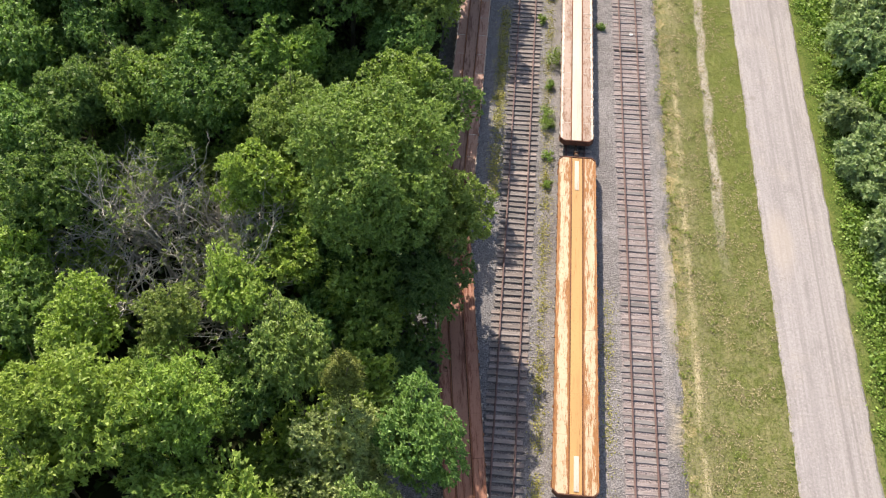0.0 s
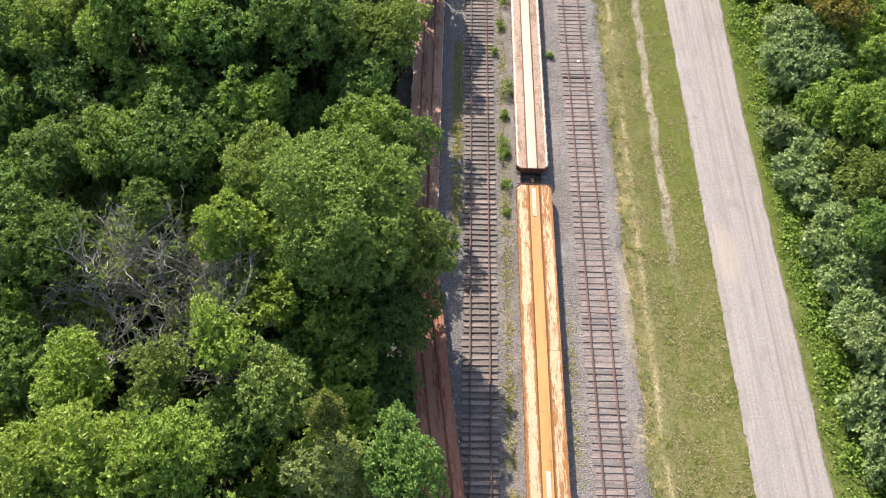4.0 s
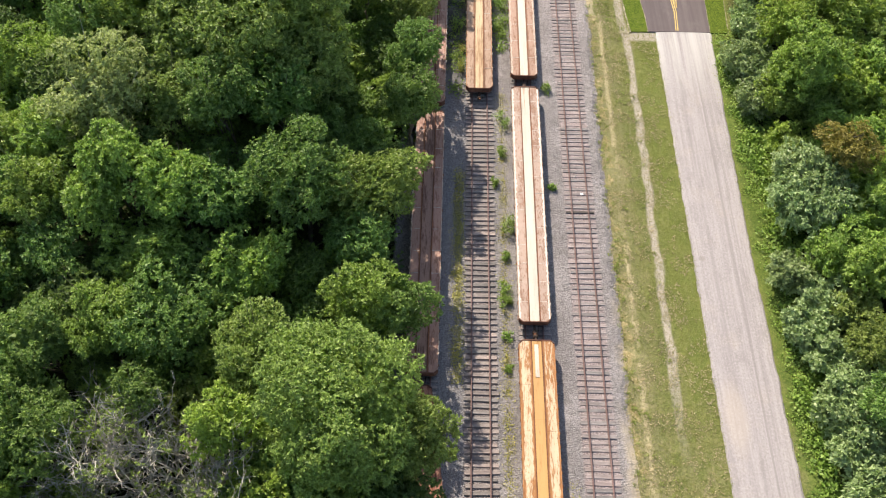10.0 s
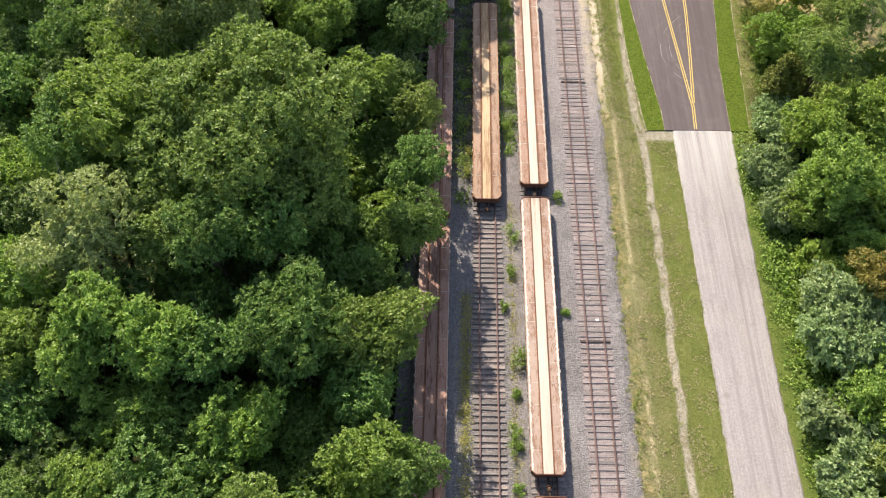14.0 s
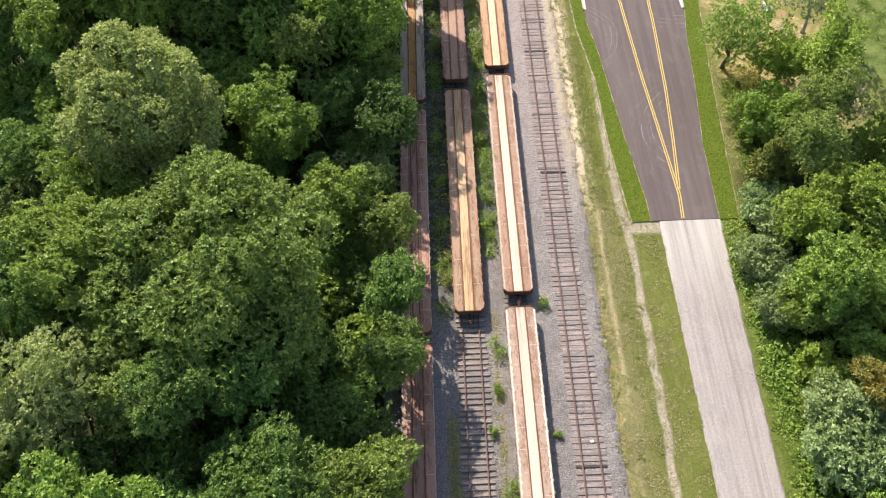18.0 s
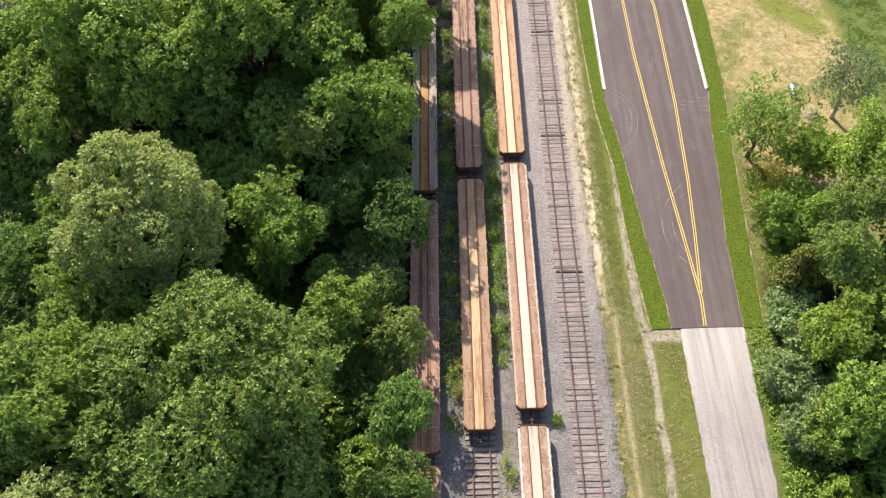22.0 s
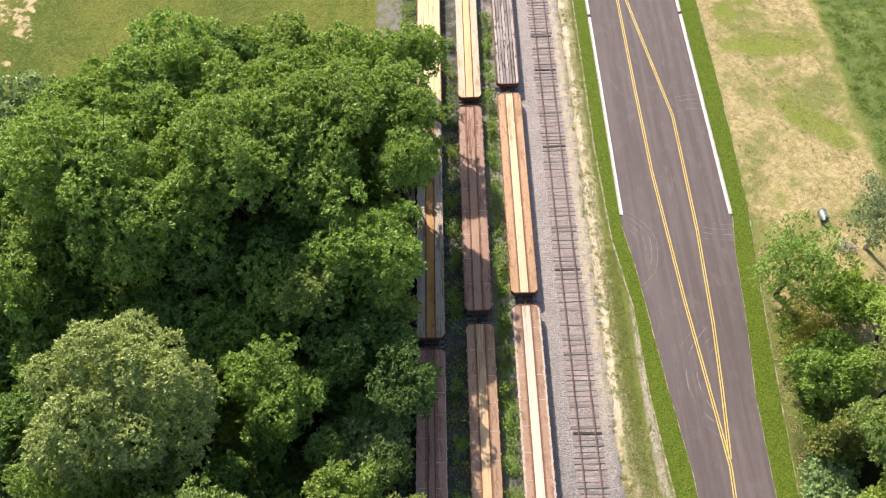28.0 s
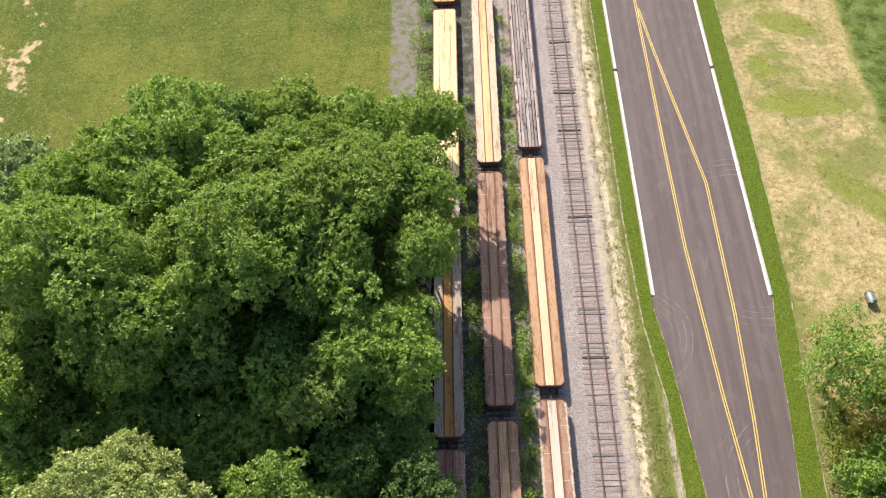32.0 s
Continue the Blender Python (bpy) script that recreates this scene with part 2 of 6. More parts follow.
def ballast_material():
    n = Nodes("grey_ballast")
    v = n.coords(own=False)
    stones = n.add("TexVoronoi", Vector=v, Scale=13.0)
    pebble = n.add("RGBToBW", Color=stones.outputs["Color"]).outputs[0]
    pebble = n.math("MULTIPLY_ADD", n.math("SUBTRACT", pebble, 0.5), 1.0, 0.5)
    fine = n.add("TexVoronoi", Vector=v, Scale=5.0)
    broad, mid = n.noise(v, 0.16, 4.0), n.noise(v, 1.1, 5.0)
    tone = n.mix(n.ramp(broad, 0.35, 0.65), (0.198, 0.164, 0.163), (0.285, 0.241, 0.239))
    tone = n.mix(n.math("MULTIPLY", n.ramp(mid, 0.42, 0.7), 0.55), tone, (0.15, 0.125, 0.115))
    tone = n.mix(0.6, tone, pebble, "SOFT_LIGHT")
    grey = n.add("HueSaturation", Color=tone, Saturation=0.35, Value=1.0).outputs[0]
    grey = n.mix(0.7, tone, grey)
    speck = n.ramp(n.noise(v, 9.0, 2.0, 0.8), 0.62, 0.72)
    grey = n.mix(n.math("MULTIPLY", speck, 0.45), grey, (0.5, 0.47, 0.44))
    x = n.add("SeparateXYZ", Vector=v).outputs[0]
    west = n.math("SUBTRACT", 1.0, n.ramp(n.math("ADD", x, n.math("MULTIPLY", n.noise(v, 0.4, 3.0), 1.5)), 6.0, 7.6))
    grey = n.mix(n.math("MULTIPLY", west, 0.6), grey, n.mix(0.8, (0.16, 0.155, 0.165), pebble, "SOFT_LIGHT"))
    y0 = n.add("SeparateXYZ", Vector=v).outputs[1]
    # near-black between the car rows: dark soil plus the rows' shade, put into colour
    shade_and_soil = n.math("MULTIPLY", n.math("MULTIPLY", west, n.ramp(n.math("ADD", y0, n.math("MULTIPLY", mid, 8.0)), 78.0, 90.0)), n.ramp(n.noise(v, 0.8, 5.0, 0.7), 0.3, 0.55))
    grey = n.mix(n.math("MULTIPLY", shade_and_soil, 0.92), grey, n.mix(fine.outputs["Distance"], (0.03, 0.036, 0.02), (0.075, 0.075, 0.05)))
    pale = n.math("MULTIPLY", n.math("SUBTRACT", 1.0, west), n.ramp(y0, 70.0, 115.0))
    grey = n.mix(n.math("MULTIPLY", pale, 0.5), grey, n.mix(0.8, (0.43, 0.362, 0.352), pebble, "SOFT_LIGHT"))
    inside = n.math("SUBTRACT", 1.0, n.ramp(n.math("ABSOLUTE", n.math("SUBTRACT", x, 13.72)), 1.15, 1.5))
    grey = n.mix(n.math("MULTIPLY", inside, 0.8), grey, n.mix(0.7, (0.30, 0.24, 0.237), pebble, "SOFT_LIGHT"))
    trodden = n.math("SUBTRACT", 1.0, n.ramp(n.math("ABSOLUTE", n.math("SUBTRACT", x, 4.58)), 0.95, 1.5))
    grey = n.mix(n.math("MULTIPLY", n.math("MULTIPLY", trodden, n.math("SUBTRACT", 1.0, shade_and_soil)), 0.75), grey, n.mix(0.7, (0.198, 0.163, 0.152), pebble, "SOFT_LIGHT"))
    tan = n.math("MULTIPLY", n.ramp(n.math("ADD", x, n.math("MULTIPLY", n.noise(v, 0.5, 4.0), 1.6)), 16.0, 17.2), n.ramp(n.noise(v, 0.09, 3.0), 0.5, 0.62))
    north = n.ramp(n.add("SeparateXYZ", Vector=v).outputs[1], 86.0, 102.0)
    tan = n.math("MAXIMUM", tan, n.math("MULTIPLY", north, n.math("MULTIPLY", n.ramp(n.math("ADD", x, n.math("MULTIPLY", n.noise(v, 0.7, 4.0), 2.2)), 15.7, 16.7), n.ramp(n.noise(v, 1.3, 5.0, 0.7), 0.36, 0.52))))
    grey = n.mix(tan, grey, n.mix(n.noise(v, 2.0), (0.54, 0.45, 0.33), (0.40, 0.335, 0.25)))
    n.bump(n.math("ADD", stones.outputs["Distance"], n.math("MULTIPLY", fine.outputs["Distance"], 0.5)), 0.9, 0.06)
    return n.finish(grey, 0.9)


def ground_material():
    """Meadow, dry field, verge, bare soil and woodland litter, by place; the litter's colour has shade put in."""
    n = Nodes("meadow_and_soil")
    v = n.coords(own=False)
    sep = n.add("SeparateXYZ", Vector=v)
    x, y = sep.outputs[0], sep.outputs[1]
    big, mid, fine = n.noise(v, 0.09, 5.0), n.noise(v, 0.55, 6.0, 0.65), n.noise(v, 6.0, 5.0, 0.75)
    wob = n.math("MULTIPLY", n.math("SUBTRACT", n.noise(v, 0.6, 5.0, 0.7), 0.5), 2.4)
    xs = n.math("ADD", x, wob)
    finest = n.noise(v, 15.0, 3.0, 0.8)
    green = n.mix(n.ramp(n.math("ADD", n.math("MULTIPLY", fine, 0.55), n.math("MULTIPLY", finest, 0.45)), 0.36, 0.64), (0.075, 0.105, 0.024), (0.200, 0.212, 0.066))
    green = n.mix(n.math("MULTIPLY", n.ramp(mid, 0.42, 0.72), 0.5), green, (0.25, 0.235, 0.09))
    mown = n.noise(n.coords((1, 0.06, 1), own=False), 1.1, 3.0)
    green = n.mix(n.math("MULTIPLY", n.ramp(n.noise(v, 1.6, 4.0, 0.7), 0.5, 0.7), 0.3), green, (0.105, 0.155, 0.028))
    green = n.mix(n.math("MULTIPLY", n.ramp(mown, 0.45, 0.65), 0.5), green, (0.215, 0.205, 0.075))
    combed = n.noise(n.coords((1, 0.1, 1), own=False), 3.4, 5.0, 0.7)
    green = n.mix(n.math("MULTIPLY", n.ramp(combed, 0.52, 0.66), 0.55), green, (0.29, 0.255, 0.135))
    tired = n.math("MULTIPLY", n.math("SUBTRACT", 1.0, n.ramp(n.math("ADD", y, n.math("MULTIPLY", mid, 30.0)), 46.0, 66.0)), n.ramp(n.noise(v, 1.1, 6.0, 0.7), 0.42, 0.57))
    green = n.mix(n.math("MULTIPLY", tired, 0.5), green, (0.285, 0.25, 0.14))
    clumps = n.ramp(n.noise(v, 3.2, 5.0, 0.72), 0.5, 0.63)
    green = n.mix(n.math("MULTIPLY", clumps, 0.5), green, (0.075, 0.115, 0.022))
    flecks = n.math("MULTIPLY", n.ramp(n.noise(v, 4.6, 3.0, 0.75), 0.56, 0.66), n.ramp(n.noise(v, 0.35, 4.0), 0.42, 0.6))
    green = n.mix(n.math("MULTIPLY", flecks, 0.65), green, (0.40, 0.33, 0.19))
    green = n.mix(n.math("MULTIPLY_ADD", n.ramp(xs, 16.5, 19.5), -0.24, 0.27), green, (0.40, 0.34, 0.24))
    roadside = n.math("MULTIPLY", n.ramp(n.math("ADD", x, n.math("MULTIPLY", wob, 0.4)), 20.5, 21.2), n.ramp(y, 36.0, 46.0))
    green = n.mix(n.math("MULTIPLY", roadside, 0.4), green, n.mix(n.ramp(finest, 0.36, 0.64), (0.095, 0.145, 0.022), (0.225, 0.255, 0.060)))
    beside = n.math("MULTIPLY", n.ramp(y, 86.0, 96.0), n.math("SUBTRACT", 1.0, n.ramp(x, 21.0, 22.0)))
    green = n.mix(n.math("MULTIPLY", beside, 0.6), green, n.mix(n.ramp(finest, 0.36, 0.64), (0.115, 0.150, 0.028), (0.270, 0.290, 0.075)))
    lush = n.mix(n.ramp(n.math("ADD", n.math("MULTIPLY", fine, 0.6), n.math("MULTIPLY", mid, 0.4)), 0.38, 0.62), (0.045, 0.085, 0.015), (0.15, 0.20, 0.045))
    green = n.mix(n.math("MULTIPLY", n.math("MULTIPLY", n.ramp(xs, 28.4, 29.4), n.math("SUBTRACT", 1.0, n.ramp(y, 82.0, 88.0))), 0.85), green, lush)
    coarse = n.noise(v, 1.7, 6.0, 0.78)
    dry = n.mix(n.ramp(n.math("ADD", n.math("MULTIPLY", fine, 0.4), n.math("MULTIPLY", coarse, 0.6)), 0.38, 0.62), (0.225, 0.185, 0.072), (0.50, 0.400, 0.222))
    straw = n.math("MULTIPLY", n.ramp(n.noise(n.coords((1, 0.6, 1), own=False), 4.2, 5.0, 0.75), 0.54, 0.66), 0.6)
    dry = n.mix(straw, dry, (0.61, 0.50, 0.325))
    soil = n.mix(n.ramp(fine, 0.3, 0.7), (0.36, 0.305, 0.25), (0.56, 0.50, 0.43))
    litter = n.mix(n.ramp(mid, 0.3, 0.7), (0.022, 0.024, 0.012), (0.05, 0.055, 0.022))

    def band(value, a, b, soft):
        return n.math("MULTIPLY", n.ramp(value, a - soft, a + soft), n.math("SUBTRACT", 1.0, n.ramp(value, b - soft, b + soft)))

    colour = green
    # thin, greyish growth next to the stones
    thin = n.math("MULTIPLY", n.math("SUBTRACT", n.math("MULTIPLY_ADD", n.ramp(y, 84.0, 96.0), -0.7, 1.0), n.ramp(xs, 17.2, 20.2)), n.ramp(n.noise(n.coords((1, 0.25, 1), own=False), 0.8, 5.0, 0.7), 0.36, 0.56))
    colour = n.mix(n.math("MULTIPLY", thin, 0.7), colour, n.mix(n.ramp(finest, 0.35, 0.65), (0.13, 0.125, 0.06), (0.36, 0.32, 0.18)))
    # dead streaks along the ballast and on the verge
    patchy = n.ramp(n.noise(v, 0.75, 5.0, 0.7), 0.46, 0.60)
    colour = n.mix(n.math("MULTIPLY", band(xs, 16.2, 17.2, 0.5), patchy), colour, dry)
    narrow = n.math("ADD", x, n.math("MULTIPLY", wob, 0.25))
    streaky = n.ramp(n.noise(n.coords((1, 0.35, 1), own=False), 0.6, 4.0), 0.36, 0.52)
    colour = n.mix(n.math("MULTIPLY", band(narrow, 17.35, 17.75, 0.2), n.math("MULTIPLY", streaky, 0.9)), colour, n.mix(n.ramp(finest, 0.35, 0.65), (0.30, 0.25, 0.13), (0.66, 0.56, 0.38)))
    # dry gravelly strip beyond the end of the gravel road
    north = n.ramp(y, 84.0, 96.0)
    colour = n.mix(n.math("MULTIPLY", n.math("MULTIPLY", north, band(xs, 15.0, 17.5, 0.6)), n.ramp(n.math("ADD", n.math("MULTIPLY", mid, 0.5), n.math("MULTIPLY", fine, 0.5)), 0.34, 0.52)), colour, (0.60, 0.50, 0.385))
    fringe = n.math("MULTIPLY", n.math("SUBTRACT", 1.0, n.ramp(n.math("ADD", x, n.math("MULTIPLY", wob, 0.45)), 15.9, 16.5)), n.ramp(x, 9.0, 10.0))
    colour = n.mix(fringe, colour, n.mix(n.ramp(fine, 0.3, 0.7), (0.22, 0.188, 0.16), (0.42, 0.365, 0.30)))
    # worn path
    curve = n.math("ADD", n.math("ADD", x, n.math("MULTIPLY", n.ramp(y, 83.5, 89.0), 0.55)), n.math("MULTIPLY", n.math("SUBTRACT", n.noise(v, 0.12, 2.0), 0.5), n.math("MULTIPLY_ADD", n.ramp(y, 80.0, 88.0), -1.2, 1.6)))
    south = n.math("SUBTRACT", 1.0, n.ramp(y, 103.0, 110.0))
    pathw = n.math("MULTIPLY", band(n.math("ADD", curve, n.math("MULTIPLY", wob, 0.18)), 19.95, 20.65, 0.16), n.math("MULTIPLY", south, n.ramp(n.math("ADD", n.noise(v, 0.22, 4.0), n.math("MULTIPLY", n.ramp(y, 44.0, 60.0), 0.2)), 0.28, 0.44)))
    pathw = n.math("MAXIMUM", pathw, n.math("MULTIPLY", n.math("MULTIPLY", n.ramp(y, 84.0, 88.0), south), band(n.math("ADD", curve, n.math("MULTIPLY", wob, 0.25)), 19.9, 20.7, 0.2)))
    pathw = n.math("MAXIMUM", pathw, n.math("MULTIPLY", band(x, 20.3, 23.4, 0.3), band(n.math("ADD", y, n.math("MULTIPLY", wob, 0.35)), 84.2, 85.6, 0.3)))
    colour = n.mix(n.math("MULTIPLY", pathw, n.ramp(y, 36.0, 48.0)), colour, soil)
    # hay-coloured field beside the asphalt
    hay = n.math("MULTIPLY", band(n.math("ADD", x, n.math("MULTIPLY", wob, 0.8)), 33.6, 48.4, 0.7), n.ramp(n.math("ADD", y, wob), 92.0, 103.0))
    colour = n.mix(n.math("MULTIPLY", hay, n.math("SUBTRACT", 1.0, n.math("MULTIPLY", n.ramp(n.math("ADD", n.math("MULTIPLY", n.noise(v, 0.11, 4.0), 0.7), n.math("MULTIPLY", mid, 0.3)), 0.46, 0.58), 0.85))), colour, dry)
    for cx, cy, size in ((33.8, 116.5, 0.3), (42.6, 114.6, 0.65)):
        d = n.add("VectorMath")
        d.operation = "DISTANCE"
        n.put(v, d.inputs[0])
        d.inputs[1].default_value = (cx, cy, -0.14)
        spot = n.math("SUBTRACT", 1.0, n.ramp(n.math("ADD", d.outputs["Value"], n.math("MULTIPLY", wob, 0.25)), size * 0.7, size * 1.2))
        colour = n.mix(n.math("MULTIPLY", spot, 0.7), colour, (0.44, 0.26, 0.16))
    fresh = n.math("MULTIPLY", n.ramp(n.math("ADD", n.math("MULTIPLY", n.noise(n.coords((1, 0.5, 1), own=False), 0.13, 4.0, 0.6), 0.8), n.math("MULTIPLY", mid, 0.2)), 0.56, 0.64), 0.7)
    for cx, cy, slope, a, b in ((41.2, 141.6, -0.05, 6.4, 2.3), (43.6, 128.4, -0.85, 4.2, 2.8), (41.6, 155.2, -0.3, 4.2, 2.2), (37.0, 147.5, 0.0, 1.6, 2.6)):
        dx = n.math("SUBTRACT", x, cx)
        dy = n.math("ADD", n.math("SUBTRACT", y, cy), n.math("MULTIPLY", dx, -slope))
        dx, dy = n.math("MULTIPLY", dx, 1 / a), n.math("MULTIPLY", dy, 1 / b)
        d = n.math("ADD", n.math("ADD", n.math("MULTIPLY", dx, dx), n.math("MULTIPLY", dy, dy)), n.math("MULTIPLY", wob, 0.55))
        fresh = n.math("MAXIMUM", fresh, n.math("SUBTRACT", 1.0, n.ramp(d, 0.35, 1.25)))
    fresh = n.math("MULTIPLY", fresh, hay)
    colour = n.mix(n.math("MULTIPLY", fresh, 0.9), colour, n.mix(n.ramp(fine, 0.35, 0.65), (0.115, 0.150, 0.024), (0.255, 0.272, 0.066)))
    rank = n.math("MULTIPLY", n.ramp(xs, 48.6, 49.6), n.ramp(y, 100.0, 106.0))
    colour = n.mix(rank, colour, n.mix(n.ramp(n.math("ADD", n.math("MULTIPLY", fine, 0.5), n.math("MULTIPLY", mid, 0.5)), 0.38, 0.62), (0.065, 0.105, 0.024), (0.185, 0.225, 0.075)))
    # wood floor on both sides, its litter painted near-black for the crowns' shade
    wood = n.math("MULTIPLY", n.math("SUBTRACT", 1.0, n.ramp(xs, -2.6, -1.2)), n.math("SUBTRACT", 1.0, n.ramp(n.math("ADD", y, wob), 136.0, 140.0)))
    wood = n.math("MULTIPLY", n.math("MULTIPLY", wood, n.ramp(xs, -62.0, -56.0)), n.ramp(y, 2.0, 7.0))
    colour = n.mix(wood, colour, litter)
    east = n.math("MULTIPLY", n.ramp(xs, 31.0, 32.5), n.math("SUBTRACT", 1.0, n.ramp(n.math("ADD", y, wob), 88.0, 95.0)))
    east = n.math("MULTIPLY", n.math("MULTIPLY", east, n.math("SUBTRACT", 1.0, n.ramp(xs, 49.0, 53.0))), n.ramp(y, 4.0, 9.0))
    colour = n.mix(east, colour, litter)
    # far meadow: lush and yellowish swathes, some bare patches
    far = n.math("MULTIPLY", n.math("SUBTRACT", 1.0, n.ramp(xs, -3.0, -1.5)), n.ramp(y, 134.0, 138.0))
    meadow = n.mix(n.ramp(big, 0.35, 0.65), (0.050, 0.082, 0.013), (0.132, 0.148, 0.029))
    meadow = n.mix(n.math("MULTIPLY", n.ramp(fine, 0.42, 0.62), 0.55), meadow, (0.200, 0.212, 0.056))
    swath = n.noise(n.coords((1, 0.12, 1), own=False), 0.5, 5.0, 0.65)
    meadow = n.mix(n.math("MULTIPLY", n.ramp(swath, 0.48, 0.66), 0.65), meadow, (0.06, 0.105, 0.016))
    rows = n.noise(n.coords((0.25, 1, 1), own=False), 1.6, 5.0, 0.7)
    meadow = n.mix(n.math("MULTIPLY", n.ramp(rows, 0.5, 0.68), 0.55), meadow, (0.055, 0.085, 0.018))
    meadow = n.mix(n.math("MULTIPLY", n.ramp(n.noise(v, 2.2, 5.0, 0.75), 0.55, 0.68), 0.6), meadow, (0.30, 0.27, 0.10))
    meadow = n.mix(n.math("MULTIPLY", n.ramp(n.noise(v, 2.7, 5.0, 0.72), 0.49, 0.62), 0.6), meadow, (0.048, 0.078, 0.013))
    meadow = n.mix(n.math("MULTIPLY", n.ramp(n.noise(v, 4.5, 4.0, 0.75), 0.54, 0.66), 0.5), meadow, (0.33, 0.33, 0.11))
    bare = n.math("MULTIPLY", n.ramp(n.noise(v, 0.16, 5.0, 0.65), 0.565, 0.625), n.math("SUBTRACT", 1.0, n.ramp(x, -52.0, -47.0)))
    meadow = n.mix(bare, meadow, (0.5, 0.38, 0.24))
    colour = n.mix(far, colour, meadow)
    meadow_grown = n.ramp(n.noise(v, 0.9, 5.0, 0.7), 0.42, 0.62)
    cinder = n.math("MULTIPLY", band(n.math("ADD", x, n.math("MULTIPLY", wob, 0.8)), -6.9, -3.4, 0.4), n.ramp(n.math("ADD", y, wob), 143.0, 146.0))
    cinder = n.math("MULTIPLY", cinder, n.math("SUBTRACT", 1.0, n.math("MULTIPLY", meadow_grown, 0.75)))
    colour = n.mix(cinder, colour, n.mix(fine, (0.13, 0.115, 0.11), (0.29, 0.265, 0.25)))
    n.bump(fine, 0.5, 0.08)
    return n.finish(colour, 0.95, 0.0, 0.1)


def road_gravel():
    n = Nodes("pale_packed_gravel")
    v, lengthways = n.coords(own=False), n.coords((1, 0.02, 1), own=False)
    fine, mid = n.noise(v, 14.0, 4.0, 0.75), n.noise(v, 0.4, 5.0)
    tracks = n.noise(lengthways, 3.6, 6.0, 0.7)
    colour = n.mix(n.ramp(tracks, 0.34, 0.66), (0.310, 0.280, 0.282), (0.405, 0.370, 0.372))
    colour = n.mix(n.math("MULTIPLY", n.ramp(mid, 0.5, 0.75), 0.45), colour, (0.41, 0.355, 0.320))
    colour = n.mix(n.math("MULTIPLY", n.ramp(fine, 0.48, 0.68), 0.5), colour, (0.25, 0.228, 0.222))
    stain = n.noise(n.coords((1, 0.3, 1), own=False), 0.9, 6.0, 0.7)
    colour = n.mix(n.math("MULTIPLY", n.ramp(stain, 0.5, 0.66), 0.45), colour, (0.235, 0.212, 0.208))
    colour = n.mix(n.math("MULTIPLY", n.ramp(n.noise(v, 2.4, 6.0, 0.78), 0.54, 0.7), 0.4), colour, (0.46, 0.42, 0.40))
    grit = n.noise(v, 5.5, 4.0, 0.8)
    colour = n.mix(n.math("MULTIPLY", n.ramp(grit, 0.52, 0.64), 0.55), colour, (0.235, 0.212, 0.21))
    colour = n.mix(n.math("MULTIPLY", n.math("SUBTRACT", 1.0, n.ramp(grit, 0.36, 0.46)), 0.5), colour, (0.50, 0.46, 0.45))
    parted = n.add("SeparateXYZ", Vector=v)
    x, y = parted.outputs[0], parted.outputs[1]
    # grooves worn by wheels, and a washed-out tan patch
    sway = n.math("ADD", x, n.math("MULTIPLY", n.math("SUBTRACT", n.noise(lengthways, 2.0, 2.0), 0.5), 0.5))
    for at, wide, much in ((26.95, 0.09, 0.5), (25.1, 0.13, 0.28), (27.55, 0.06, 0.3)):
        groove = n.math("SUBTRACT", 1.0, n.ramp(n.math("ABSOLUTE", n.math("SUBTRACT", sway, at)), 0.4 * wide, 1.6 * wide))
        colour = n.mix(n.math("MULTIPLY", groove, much), colour, (0.215, 0.192, 0.190))
    washed = n.add("VectorMath")
    washed.operation = "DISTANCE"
    n.put(n.coords((1, 0.32, 1), own=False), washed.inputs[0])
    washed.inputs[1].default_value = (24.6, 13.3, 0)
    patch = n.math("SUBTRACT", 1.0, n.ramp(n.math("ADD", washed.outputs["Value"], n.math("MULTIPLY", mid, 0.8)), 0.9, 1.7))
    colour = n.mix(n.math("MULTIPLY", patch, 0.42), colour, (0.47, 0.40, 0.34))
    fresh = n.math("MULTIPLY", n.ramp(y, 74.0, 85.0), n.ramp(n.noise(lengthways, 1.3, 3.0), 0.35, 0.6))
    colour = n.mix(n.math("MULTIPLY", fresh, 0.75), colour, (0.55, 0.525, 0.505))
    spots = n.add("TexVoronoi", Vector=v, Scale=0.11).outputs["Distance"]
    colour = n.mix(n.math("MULTIPLY", n.math("SUBTRACT", 1.0, n.ramp(spots, 0.02, 0.05)), 0.6), colour, (0.25, 0.22, 0.2))
    n.bump(fine, 0.5, 0.03)
    return n.finish(colour, 0.9, 0.0, 0.2)


